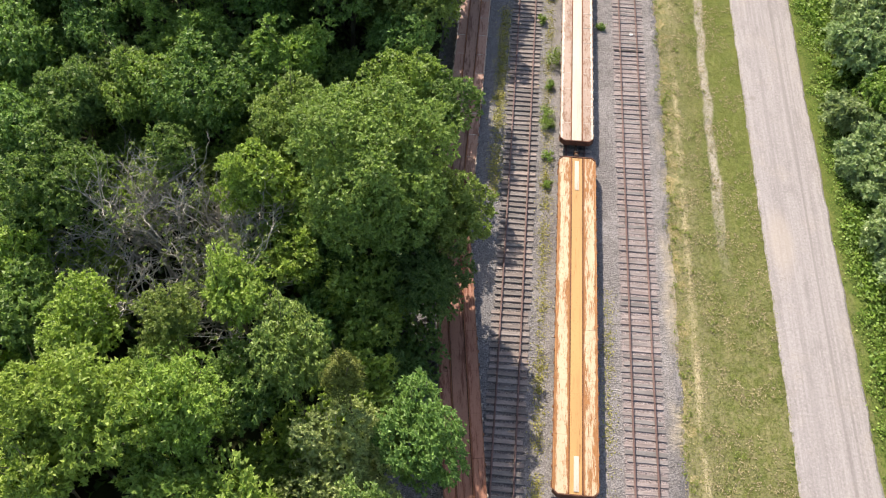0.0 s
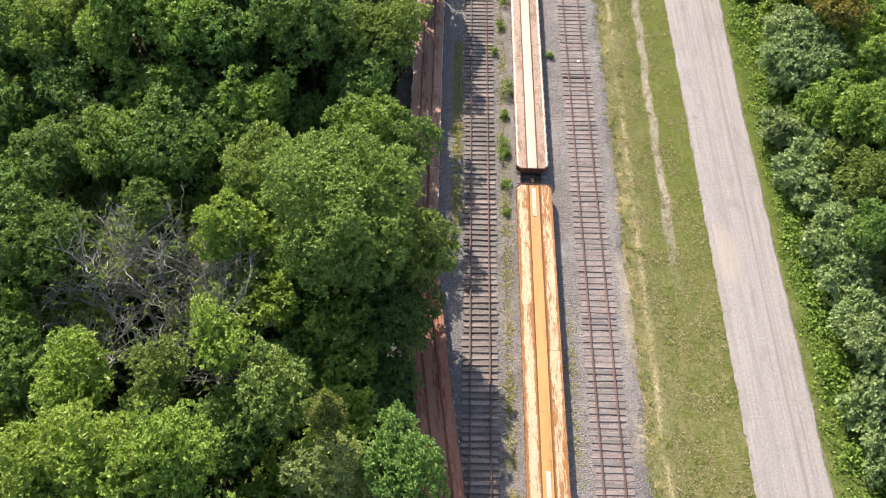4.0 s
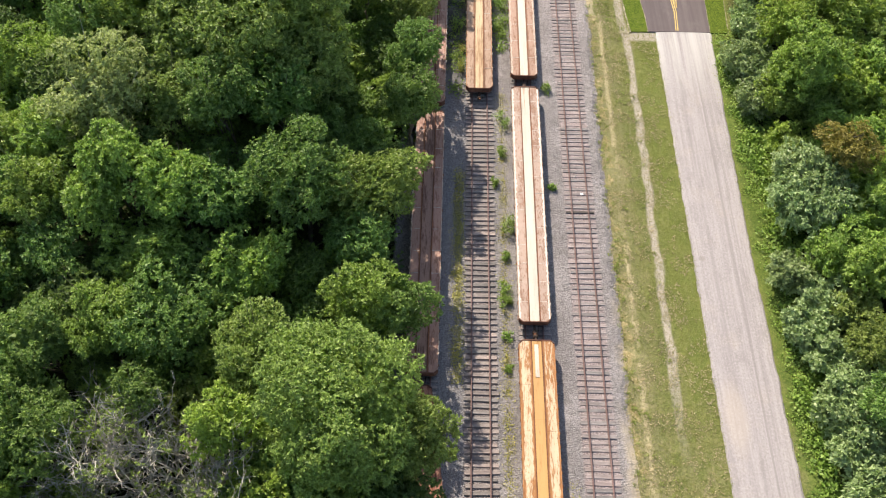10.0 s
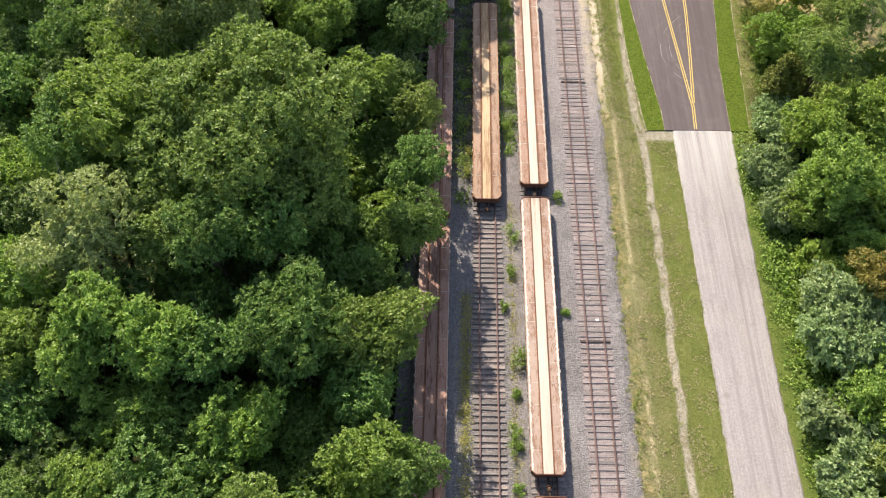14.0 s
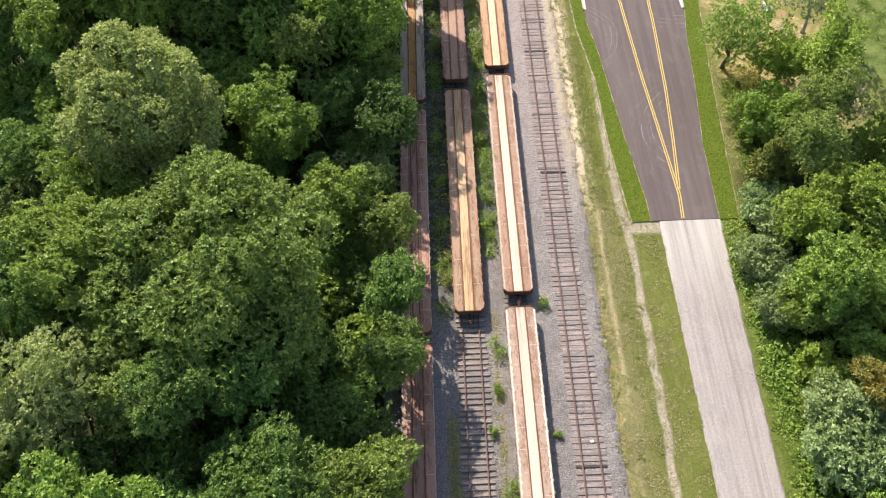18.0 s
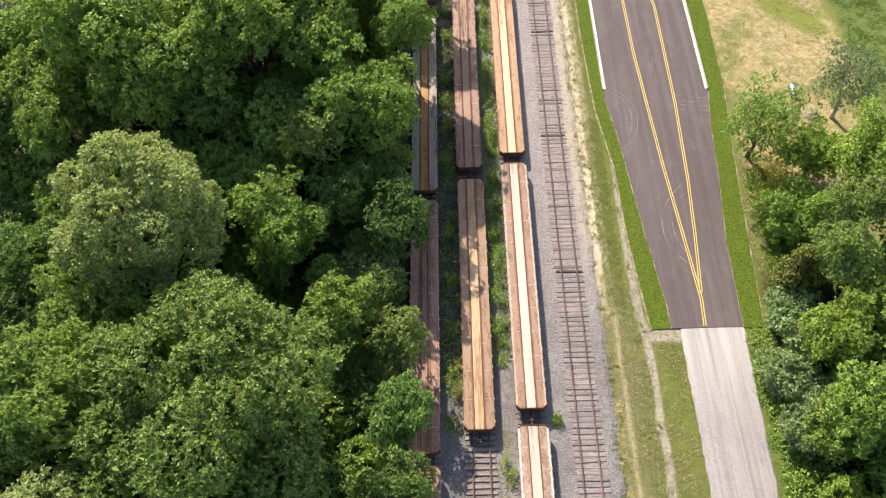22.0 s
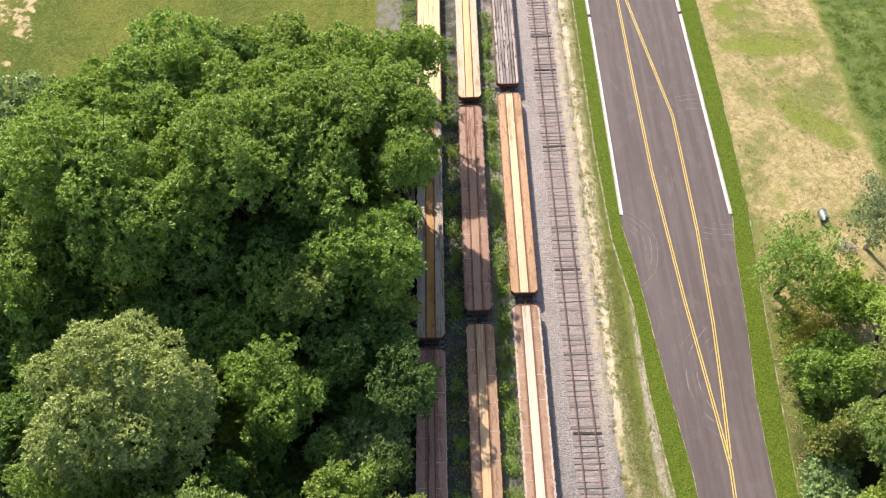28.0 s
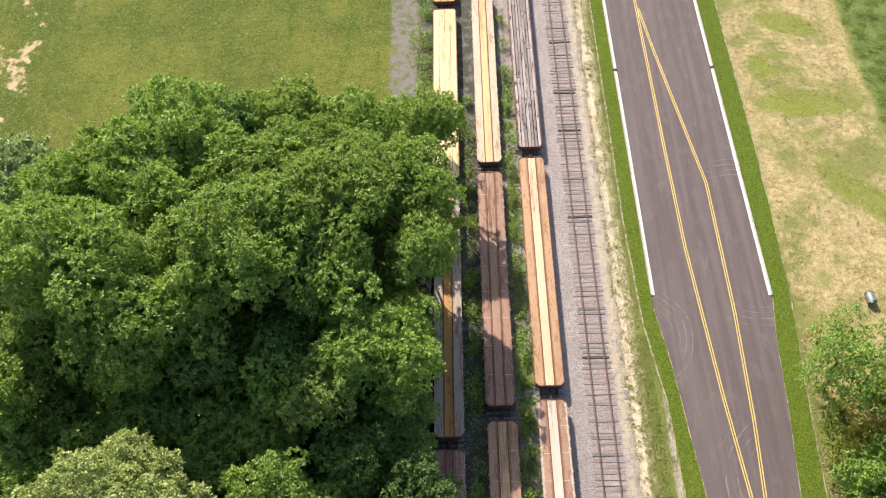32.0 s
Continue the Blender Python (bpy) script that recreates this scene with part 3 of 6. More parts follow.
def asphalt():
    n = Nodes("new_asphalt")
    v, lengthways = n.coords(own=False), n.coords((1, 0.03, 1), own=False)
    fine, mid = n.noise(v, 25.0, 3.0, 0.7), n.noise(v, 0.5, 5.0)
    lanes = n.noise(lengthways, 1.4, 4.0, 0.6)
    colour = n.mix(n.ramp(lanes, 0.35, 0.7), (0.106, 0.082, 0.085), (0.150, 0.119, 0.121))
    colour = n.mix(n.math("MULTIPLY", n.ramp(mid, 0.5, 0.8), 0.4), colour, (0.165, 0.14, 0.14))
    dust = n.ramp(n.noise(n.coords((1, 0.4, 1), own=False), 0.8, 7.0, 0.72), 0.5, 0.68)
    colour = n.mix(n.math("MULTIPLY", dust, 0.4), colour, (0.195, 0.168, 0.166))
    speck = n.ramp(n.noise(v, 3.0, 6.0, 0.8), 0.64, 0.72)
    colour = n.mix(n.math("MULTIPLY", speck, 0.42), colour, (0.35, 0.32, 0.3))
    colour = n.mix(n.math("MULTIPLY", fine, 0.3), colour, (0.06, 0.05, 0.05))
    # pale scuffs in arcs where vehicles have turned
    x = n.add("SeparateXYZ", Vector=v).outputs[0]
    for cx, cy, inner, outer, count, west, east in ((31.0, 123.0, 7.6, 11.2, 1.5, 27.6, 32.0), (17.6, 112.0, 3.4, 6.5, 1.7, 20.0, 24.2), (30.5, 97.0, 4.5, 8.0, 1.1, 22.0, 27.0)):
        d = n.add("VectorMath")
        d.operation = "DISTANCE"
        n.put(v, d.inputs[0])
        d.inputs[1].default_value = (cx, cy, 0)
        far = d.outputs["Value"]
        rings = n.math("FRACT", n.math("ADD", n.math("MULTIPLY", far, count), n.math("MULTIPLY", n.noise(v, 0.2, 2.0), 1.1)))
        thin = n.math("SUBTRACT", 1.0, n.ramp(rings, 0.03, 0.13))
        near = n.math("MULTIPLY", n.math("MULTIPLY", n.ramp(far, inner, inner + 0.6), n.math("SUBTRACT", 1.0, n.ramp(far, outer - 1.2, outer))), n.ramp(n.noise(v, 0.45, 3.0), 0.42, 0.58))
        near = n.math("MULTIPLY", near, n.math("MULTIPLY", n.ramp(x, west, west + 1.0), n.math("SUBTRACT", 1.0, n.ramp(x, east - 0.8, east))))
        colour = n.mix(n.math("MULTIPLY", n.math("MULTIPLY", thin, near), 0.55), colour, (0.34, 0.31, 0.3))
    n.bump(fine, 0.3, 0.01)
    return n.finish(colour, 0.75, 0.0, 0.3)


def sod():
    n = Nodes("fresh_sod")
    v = n.coords(own=False)
    fine, mid = n.noise(v, 7.0, 5.0, 0.75), n.noise(v, 0.7, 5.0)
    colour = n.mix(n.ramp(fine, 0.3, 0.7), (0.036, 0.067, 0.008), (0.155, 0.203, 0.028))
    colour = n.mix(n.math("MULTIPLY", n.ramp(mid, 0.5, 0.75), 0.6), colour, (0.135, 0.162, 0.030))
    colour = n.mix(n.math("MULTIPLY", n.ramp(n.noise(v, 2.6, 5.0, 0.75), 0.5, 0.66), 0.55), colour, (0.04, 0.075, 0.012))
    n.bump(fine, 0.8, 0.08)
    return n.finish(colour, 0.95, 0.0, 0.1)


PALE_SOIL = plain("pale_soil", (0.15, 0.15, 0.07), (0.46, 0.40, 0.28), 1.6, 14.0, 0.95, bump=0.4)
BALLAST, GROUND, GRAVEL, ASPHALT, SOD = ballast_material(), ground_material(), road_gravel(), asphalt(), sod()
GRASS = leaf_material("grass_blades", (0.098, 0.126, 0.027), (0.285, 0.292, 0.086), 0.6, 0.3)
STRAW = leaf_material("straw_blades", (0.30, 0.24, 0.13), (0.55, 0.46, 0.3), 0.7, 0.2)

# ---- helpers for meshes ----


def mesh_of(name, verts, faces, material, smooth=False):
    me = bpy.data.meshes.new(name)
    me.from_pydata([tuple(map(float, v)) for v in verts], [], faces)
    me.materials.append(material)
    if smooth:
        me.shade_smooth()
    me.update()
    return me


def fast_mesh(name, verts, quads, material):
    """A mesh of quads from arrays."""
    me = bpy.data.meshes.new(name)
    verts, quads = np.asarray(verts, np.float32), np.asarray(quads, np.int32)
    me.vertices.add(len(verts))
    me.vertices.foreach_set("co", verts.ravel())
    me.loops.add(quads.size)
    me.loops.foreach_set("vertex_index", quads.ravel())
    me.polygons.add(len(quads))
    me.polygons.foreach_set("loop_start", np.arange(0, quads.size, 4, dtype=np.int32))
    me.materials.append(material)
    me.update(calc_edges=True)
    return me


def thing(name, label, category, group="", kind="", place=None):
    ob = new(name)
    ob.empty_display_size = 0.5
    if place is not None:
        ob.matrix_basis = place
    return tagged(ob, label, category, group, kind)


def part(name, me, parent, label="", at=None):
    ob = new(name, me)
    ob.parent = parent
    if at is not None:
        ob.matrix_basis = at
    if label:
        tagged(ob, label)
    return ob


def box_data(x0, x1, y0, y1, z0, z1, chamfer=0.0):
    """A box whose upper edges are chamfered: vertices and faces."""
    c = chamfer
    v = [(x0, y0, z0), (x1, y0, z0), (x1, y1, z0), (x0, y1, z0)]
    if c <= 0:
        v += [(x0, y0, z1), (x1, y0, z1), (x1, y1, z1), (x0, y1, z1)]
        return v, [(3, 2, 1, 0), (4, 5, 6, 7), (0, 1, 5, 4), (1, 2, 6, 5), (2, 3, 7, 6), (3, 0, 4, 7)]
    v += [(x0, y0, z1 - c), (x1, y0, z1 - c), (x1, y1, z1 - c), (x0, y1, z1 - c)]
    v += [(x0 + c, y0 + c, z1), (x1 - c, y0 + c, z1), (x1 - c, y1 - c, z1), (x0 + c, y1 - c, z1)]
    f = [(3, 2, 1, 0), (8, 9, 10, 11)]
    for k in (0, 4):
        f += [(k, k + 1, k + 5, k + 4), (k + 1, k + 2, k + 6, k + 5), (k + 2, k + 3, k + 7, k + 6), (k + 3, k, k + 4, k + 7)]
    return v, f


def boxes_mesh(name, rows, material):
    verts, faces = [], []
    for row in rows:
        v, f = box_data(*row)
        faces += [tuple(i + len(verts) for i in q) for q in f]
        verts += v
    return mesh_of(name, verts, faces, material)


def prism(name, outline, z0, z1, material):
    """An upright prism over an outline of points, seen from above."""
    n = len(outline)
    verts = [(x, y, z0) for x, y in outline] + [(x, y, z1) for x, y in outline]
    faces = [tuple(range(n - 1, -1, -1)), tuple(range(n, 2 * n))]
    faces += [(i, (i + 1) % n, n + (i + 1) % n, n + i) for i in range(n)]
    return mesh_of(name, verts, faces, material)


def tube_data(points, radii, sides=8):
    """A tapered tube along points."""
    verts, faces = [], []
    for i, (p, r) in enumerate(zip(points, radii)):
        p = Vector(p)
        ahead = (Vector(points[min(i + 1, len(points) - 1)]) - Vector(points[max(i - 1, 0)])).normalized()
        side = ahead.cross(Vector((0.3, 1, 0.2))).normalized()
        up = ahead.cross(side)
        for k in range(sides):
            a = 2 * math.pi * k / sides
            verts.append(p + side * (r * math.cos(a)) + up * (r * math.sin(a)))
        if i:
            b = (i - 1) * sides
            faces += [(b + k, b + (k + 1) % sides, b + sides + (k + 1) % sides, b + sides + k) for k in range(sides)]
    faces.append(tuple(range(sides - 1, -1, -1)))
    last = (len(points) - 1) * sides
    faces.append(tuple(range(last, last + sides)))
    return verts, faces


def strip(name, left, right, z, material, depth=0.25, step=0.6, rag=0.12, crown=0.0, skirt=0.6):
    """A slab between two polylines given from south to north, with uneven edges."""
    y0, y1 = max(left[0][1], right[0][1]), min(left[-1][1], right[-1][1])
    count = max(2, int((y1 - y0) / step))
    verts, faces = [], []
    lx, ly = [p[0] for p in left], [p[1] for p in left]
    rx, ry = [p[0] for p in right], [p[1] for p in right]
    for i in range(count + 1):
        y = y0 + (y1 - y0) * i / count
        a = float(np.interp(y, ly, lx)) + rag * noise.noise((y * 0.7, 3.1, len(name))) + 0.6 * rag * noise.noise((y * 3.9, 9.0, 1))
        b = float(np.interp(y, ry, rx)) + rag * noise.noise((y * 0.7, 7.7, len(name))) + 0.6 * rag * noise.noise((y * 3.9, 4.0, 2))
        for k in range(5):
            u = k / 4
            verts.append((a + (b - a) * u, y, z + crown * 4 * u * (1 - u)))
        verts.append((b + depth * skirt, y, z - depth))
        verts.append((a - depth * skirt, y, z - depth))
        if i:
            s, t = (i - 1) * 7, i * 7
            faces += [(s + k, s + k + 1, t + k + 1, t + k) for k in range(4)]
            faces += [(s + 4, s + 5, t + 5, t + 4), (s + 6, s, t, t + 6)]
    faces.append((6, 5, 4, 3, 2, 1, 0))
    e = count * 7
    faces.append(tuple(range(e, e + 7)))
    return new(name, mesh_of(name, verts, faces, material))


# ---- ground, beds and roads ----
def ground_sheet():
    xs = np.unique(np.concatenate([np.linspace(-900, -80, 12), np.arange(-80, 80.1, 1.6), np.linspace(80, 900, 12)]))
    ys = np.unique(np.concatenate([np.linspace(-900, -20, 12), np.arange(-20, 200.1, 1.6), np.linspace(200, 1600, 14)]))
    verts = [(x, y, (-0.26 if -3.2 < x < 15.6 else -0.14) + 0.07 * noise.noise((x * 0.25, y * 0.25, 0)) + 0.03 * noise.noise((x * 0.9, y * 0.9, 5))) for y in ys for x in xs]
    w = len(xs)
    faces = [(j * w + i, j * w + i + 1, (j + 1) * w + i + 1, (j + 1) * w + i) for j in range(len(ys) - 1) for i in range(w - 1)]
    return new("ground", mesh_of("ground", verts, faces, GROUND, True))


tagged(ground_sheet(), "uneven grassy ground with dry patches, bare soil and woodland litter painted shade-dark", "ground", kind="structure")
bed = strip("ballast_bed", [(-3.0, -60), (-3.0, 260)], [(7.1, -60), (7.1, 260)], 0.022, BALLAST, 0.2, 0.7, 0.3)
tagged(bed, "dark grey crushed-stone ballast under the western tracks, shade painted between the car rows", "ballast", kind="structure")
bed = strip("ballast_bed", [(6.9, -60), (6.9, 260)], [(15.75, -60), (15.85, 80), (15.6, 260)], 0.05, BALLAST, 0.2, 0.25, 0.3, 0.0, 3.0)
tagged(bed, "pale grey crushed-stone ballast, level with the ties", "ballast", kind="structure")
lane = strip("gravel_road", [(23.55, -60), (23.5, 85.5)], [(28.55, -60), (28.55, 60), (29.15, 85.5)], -0.03, GRAVEL, 0.1, 0.25, 0.11, 0.03, 1.5)
tagged(lane, "pale packed gravel road ending at new asphalt", "road", kind="structure")
asphalt_left = [(22.65, 85.52), (22.6, 88.0), (21.75, 96.0), (20.65, 109.4), (19.9, 114.8), (19.9, 260)]
asphalt_right = [(29.2, 85.52), (29.5, 95.3), (30.3, 103.0), (30.9, 111.0), (31.5, 115.8), (31.5, 260)]
drive = strip("asphalt_road", asphalt_left, asphalt_right, 0.0, ASPHALT, 0.2, 0.6, 0.03, 0.03)
tagged(drive, "new dark asphalt road widening between concrete kerbs", "road", kind="structure")
verge = strip("sod_verge", [(20.8, 85.4), (20.0, 95.0), (19.75, 105.0), (18.7, 113.0), (18.3, 125.0), (18.35, 260)], [(p[0] - 0.02, p[1]) for p in asphalt_left], -0.035, SOD, 0.1, 0.5, 0.10)
tagged(verge, "bright green fresh sod along the asphalt", "grass", kind="structure")
verge = strip("sod_verge", [(p[0] + 0.02, p[1]) for p in asphalt_right], [(31.1, 85.0), (31.7, 95.0), (32.5, 106.8), (33.4, 117.0), (33.8, 135.0), (33.9, 260)], -0.035, SOD, 0.1, 0.5, 0.10)
tagged(verge, "bright green fresh sod along the asphalt", "grass", kind="structure")


# thin lines of pale soil left along the laid sod
SOD_WEST = [(20.8, 85.4), (20.0, 95.0), (19.75, 105.0), (18.7, 113.0), (18.3, 125.0), (18.35, 168)]
SOD_EAST = [(31.1, 85.0), (31.7, 95.0), (32.5, 106.8), (33.4, 117.0), (33.8, 135.0), (33.9, 168)]
for line, near, far, z in ((asphalt_left[:5], -0.07, 0.01, -0.02), (asphalt_right[:5], -0.01, 0.07, -0.02), (SOD_WEST, -0.14, 0.02, -0.04), (SOD_EAST, -0.02, 0.09, -0.04)):
    trim = strip("trim", [(p[0] + near, p[1]) for p in line], [(p[0] + far, p[1]) for p in line], z, PALE_SOIL, 0.07, 0.3, 0.06)
    tagged(trim, "thin line of pale bare soil edging the sod", "soil", kind="structure")


def painted_line(points, width=0.095, gap=0.21):
    line = thing("yellow_line", "double yellow line painted on the asphalt", "road marking", "yellow lines", "structure")
    for side in (-1, 1):
        verts, faces = [], []
        px, py = [p[0] for p in points], [p[1] for p in points]
        ys = sorted(set(list(np.arange(py[0], py[-1], 0.7)) + py))
        for i, y in enumerate(ys):
            c = float(np.interp(y, py, px)) + side * gap / 2
            # stay on the road's crown
            lo, hi = np.interp(y, [p[1] for p in asphalt_left], [p[0] for p in asphalt_left]), np.interp(y, [p[1] for p in asphalt_right], [p[0] for p in asphalt_right])
            u = (c - lo) / (hi - lo)
            z = 0.12 * u * (1 - u) + 0.012
            w = width / 2 * (1 + 0.12 * noise.noise((y * 2, side, 0)))
            verts += [(c - w, y, z), (c + w, y, z), (c + w, y, z - 0.03), (c - w, y, z - 0.03)]
            if i:
                s = (i - 1) * 4
                faces += [(s, s + 1, s + 5, s + 4), (s + 1, s + 2, s + 6, s + 5), (s + 3, s, s + 4, s + 7)]
        part("stripe", mesh_of("stripe", verts, faces, YELLOW), line)
    return line


painted_line([(25.72, 85.7), (25.9, 88.6), (25.3, 98.0), (24.8, 105.5), (24.05, 122.0), (23.95, 135.0), (23.9, 160.0), (23.9, 240.0)])
painted_line([(26.0, 89.3), (26.6, 96.0), (27.1, 103.0), (27.55, 114.0), (27.65, 130.2), (25.1, 149.8), (24.1, 158.6)])


def kerb(x, y0, y1, side):
    k = thing("kerb", "pale concrete kerb edging the asphalt road", "kerb", "kerbs", "structure")
    y = y0
    while y < y1 - 0.1:
        e = min(y1, y + 3.05)
        if abs(e - 147.6) < 1.5:
            e = 147.45
        c = 0.03
        inner, outer = x - side * 0.19, x + side * 0.19
        step = x + side * 0.06
        v, f = box_data(*sorted((inner, step)), y + 0.012, e - 0.012, -0.2, 0.055, 0.012)
        part("gutter_slab", mesh_of("gutter_slab", v, f, CONCRETE), k, "pale gutter slab")
        v, f = box_data(*sorted((step + side * 0.012, outer)), y + 0.012, e - 0.012, -0.2, 0.14, c)
        part("kerb_stone", mesh_of("kerb_stone", v, f, CONCRETE_OLD), k)
        y = e if abs(e - 147.45) > 0.01 else 147.85
    v, f = box_data(x - 0.24, x + 0.24, 147.42, 147.88, -0.2, 0.10, 0.02)
    part("drain_inlet", mesh_of("drain_inlet", v, f, STEEL), k, "dark inlet set into the kerb line")


kerb(19.98, 116.3, 190.0, -1)
kerb(31.42, 116.0, 190.0, 1)


# ---- tracks ----
def rail_mesh(length):
    """A rail with foot, web and head, along y."""
    half = [(0.07, 0.0), (0.07, 0.015), (0.012, 0.035), (0.012, 0.12), (0.036, 0.13), (0.036, 0.165), (0.028, 0.172)]
    loop = half + [(-a, b) for a, b in reversed(half)]
    n = len(loop)
    verts = [(a, y, b) for y in (0, length) for a, b in loop]
    faces = [(i, (i + 1) % n, n + (i + 1) % n, n + i) for i in range(n)] + [tuple(range(n - 1, -1, -1)), tuple(range(n, 2 * n))]
    return mesh_of("rail", verts, faces, RAIL)


def tie_mesh(seed, material):
    rng = random.Random(seed)
    length, width = 2.64 + rng.uniform(-0.07, 0.07), 0.245 + rng.uniform(-0.03, 0.025)
    verts, faces = [], []
    for i in range(7):
        x = -length / 2 + length * i / 6
        w, h = width / 2 * (1 + rng.uniform(-0.07, 0.07)), 0.115 + rng.uniform(-0.012, 0.012)
        verts += [(x, -w, -0.06), (x, w, -0.06), (x, w, h - 0.02), (x, w - 0.025, h), (x, 0, h - rng.uniform(0, 0.012)), (x, -w + 0.025, h), (x, -w, h - 0.02)]
        if i:
            s = (i - 1) * 7
            faces += [(s + k, s + (k + 1) % 7, s + 7 + (k + 1) % 7, s + 7 + k) for k in range(7)]
    faces += [tuple(range(6, -1, -1)), tuple(range(42, 49))]
    me = mesh_of("tie", verts, faces, material)
    return me


TIES = [tie_mesh(i, TIE) for i in range(10)]
WORN_TIES = [tie_mesh(20 + i, TIE_WORN) for i in range(10)]
DARK_TIES = [tie_mesh(40 + i, TIE_DARK) for i in range(2)]
RAILS = rail_mesh(12.0)


def track(x, y0, y1, near, dark=(), turn=None):
    """A track along y: rails, and ties as parts between the heights near[0] and near[1]."""
    t = thing("track", "rusty rails on weathered wooden ties in ballast", "railway track", "tracks", "structure", Matrix.Translation((x, 0, 0)) if turn is None else turn)
    for side in (-0.745, 0.745):
        y = y0
        while y < y1:
            part("rail", RAILS, t, "", Matrix.Translation((side, y, 0.13)))
            y += 12.01
    rng = random.Random(int(x * 10) + 7)
    y, rest = y0, []
    while y < y1:
        sunk = rng.choice((0.01, 0.0, 0.0, -0.01, -0.02, -0.035)) if x > 8 else rng.uniform(-0.02, 0.012)
        m = Matrix.Translation((rng.gauss(0, 0.06), y, sunk)) @ Matrix.Rotation(rng.gauss(0, 0.018), 4, "Z") @ Matrix.Diagonal((1, 1.2 if x < 8 else 1.22, 1, 1))
        if near[0] <= y <= near[1]:
            me = (WORN_TIES if x > 10 and (y < 92 or rng.random() < 0.35) else TIES)[rng.randrange(10)]
            if any(abs(y - d) < 0.27 for d in dark):
                me, m = DARK_TIES[rng.randrange(2)], m @ Matrix.Translation((0, 0, 0.02)) @ Matrix.Diagonal((0.97, 0.8, 1.0, 1))
            elif x > 10 and y > 92:
                m = Matrix.Translation((0, 0, rng.uniform(-0.035, -0.005))) @ m
            part("tie", me, t, "", m)
        else:
            rest.append((m.translation.x - 1.3, m.translation.x + 1.3, y - 0.11, y + 0.11, -0.06, 0.11, 0.015))
        y += 0.535 + rng.uniform(-0.035, 0.035)
    if rest:
        tagged(part("far_ties", boxes_mesh("far_ties", rest, TIE), t), kind="stuff")
    return t


track(13.72, -40, 220, (12, 168), (92.13, 109.5, 126.3, 138.5, 143.9, 152.7, 161.6, 61.0))
track(4.58, -40, 220, (12, 77))
track(9.05, -40, 220, (46.8, 49.6))
track(-0.2, 42, 220, (99, 102))

# ---- trees ----
def ortho(normals):
    ref = np.where(np.abs(normals[:, 2:3]) < 0.9, np.array([[0, 0, 1.0]]), np.array([[1.0, 0, 0]]))
    a = np.cross(normals, ref)
    a /= np.linalg.norm(a, axis=1, keepdims=True)
    return a, np.cross(normals, a)


def leaf_quads(rng, places, normals, length, width):
    """Kite-shaped, slightly folded leaf sprays at places, facing normals."""
    n = len(places)
    a, b = ortho(normals)
    th = rng.uniform(0, 2 * np.pi, n)[:, None]
    along, across = a * np.cos(th) + b * np.sin(th), b * np.cos(th) - a * np.sin(th)
    ln, wd = (length * rng.uniform(0.6, 1.35, n))[:, None], (width * rng.uniform(0.6, 1.35, n))[:, None]
    droop = normals * (-0.22 * ln)
    v = np.empty((n, 4, 3))
    v[:, 0] = places - along * ln * 0.5
    v[:, 1] = places + across * wd * 0.5 + normals * 0.08 * ln + along * ln * 0.08
    v[:, 2] = places + along * ln * 0.5 + droop
    v[:, 3] = places - across * wd * 0.5 + normals * 0.08 * ln + along * ln * 0.08
    return v


def unit(v):
    return v / (np.linalg.norm(v, axis=-1, keepdims=True) + 1e-9)


def rosettes(rng, places, outward, leaves, length, width):
    """Star-shaped tufts: from each place pointed leaves spread outward and upward."""
    n = len(places) * leaves
    p, o = np.repeat(places, leaves, axis=0), np.repeat(outward, leaves, axis=0)
    d = unit(rng.normal(size=(n, 3)) * 0.85 + 0.5 * o + (0, 0, 0.22))
    face = unit(o * 0.8 + (0, 0, 0.55) + rng.normal(size=(n, 3)) * 0.55)
    side = unit(np.cross(d, face))
    ln, wd = length * rng.uniform(0.65, 1.35, (n, 1)), width * rng.uniform(0.7, 1.3, (n, 1))
    v = np.empty((n, 3, 3))
    v[:, 0] = p + side * wd * 0.5 + d * ln * 0.15
    v[:, 1] = p - side * wd * 0.5 + d * ln * 0.15
    v[:, 2] = p + d * ln - np.array([0, 0, 0.12]) * ln
    return v


def tri_mesh(name, tris, material):
    """A mesh of loose triangles from an array."""
    me = bpy.data.meshes.new(name)
    tris = np.asarray(tris, np.float32).reshape(-1, 3)
    me.vertices.add(len(tris))
    me.vertices.foreach_set("co", tris.ravel())
    me.loops.add(len(tris))
    me.loops.foreach_set("vertex_index", np.arange(len(tris), dtype=np.int32))
    me.polygons.add(len(tris) // 3)
    me.polygons.foreach_set("loop_start", np.arange(0, len(tris), 3, dtype=np.int32))
    me.materials.append(material)
    me.update(calc_edges=True)
    return me


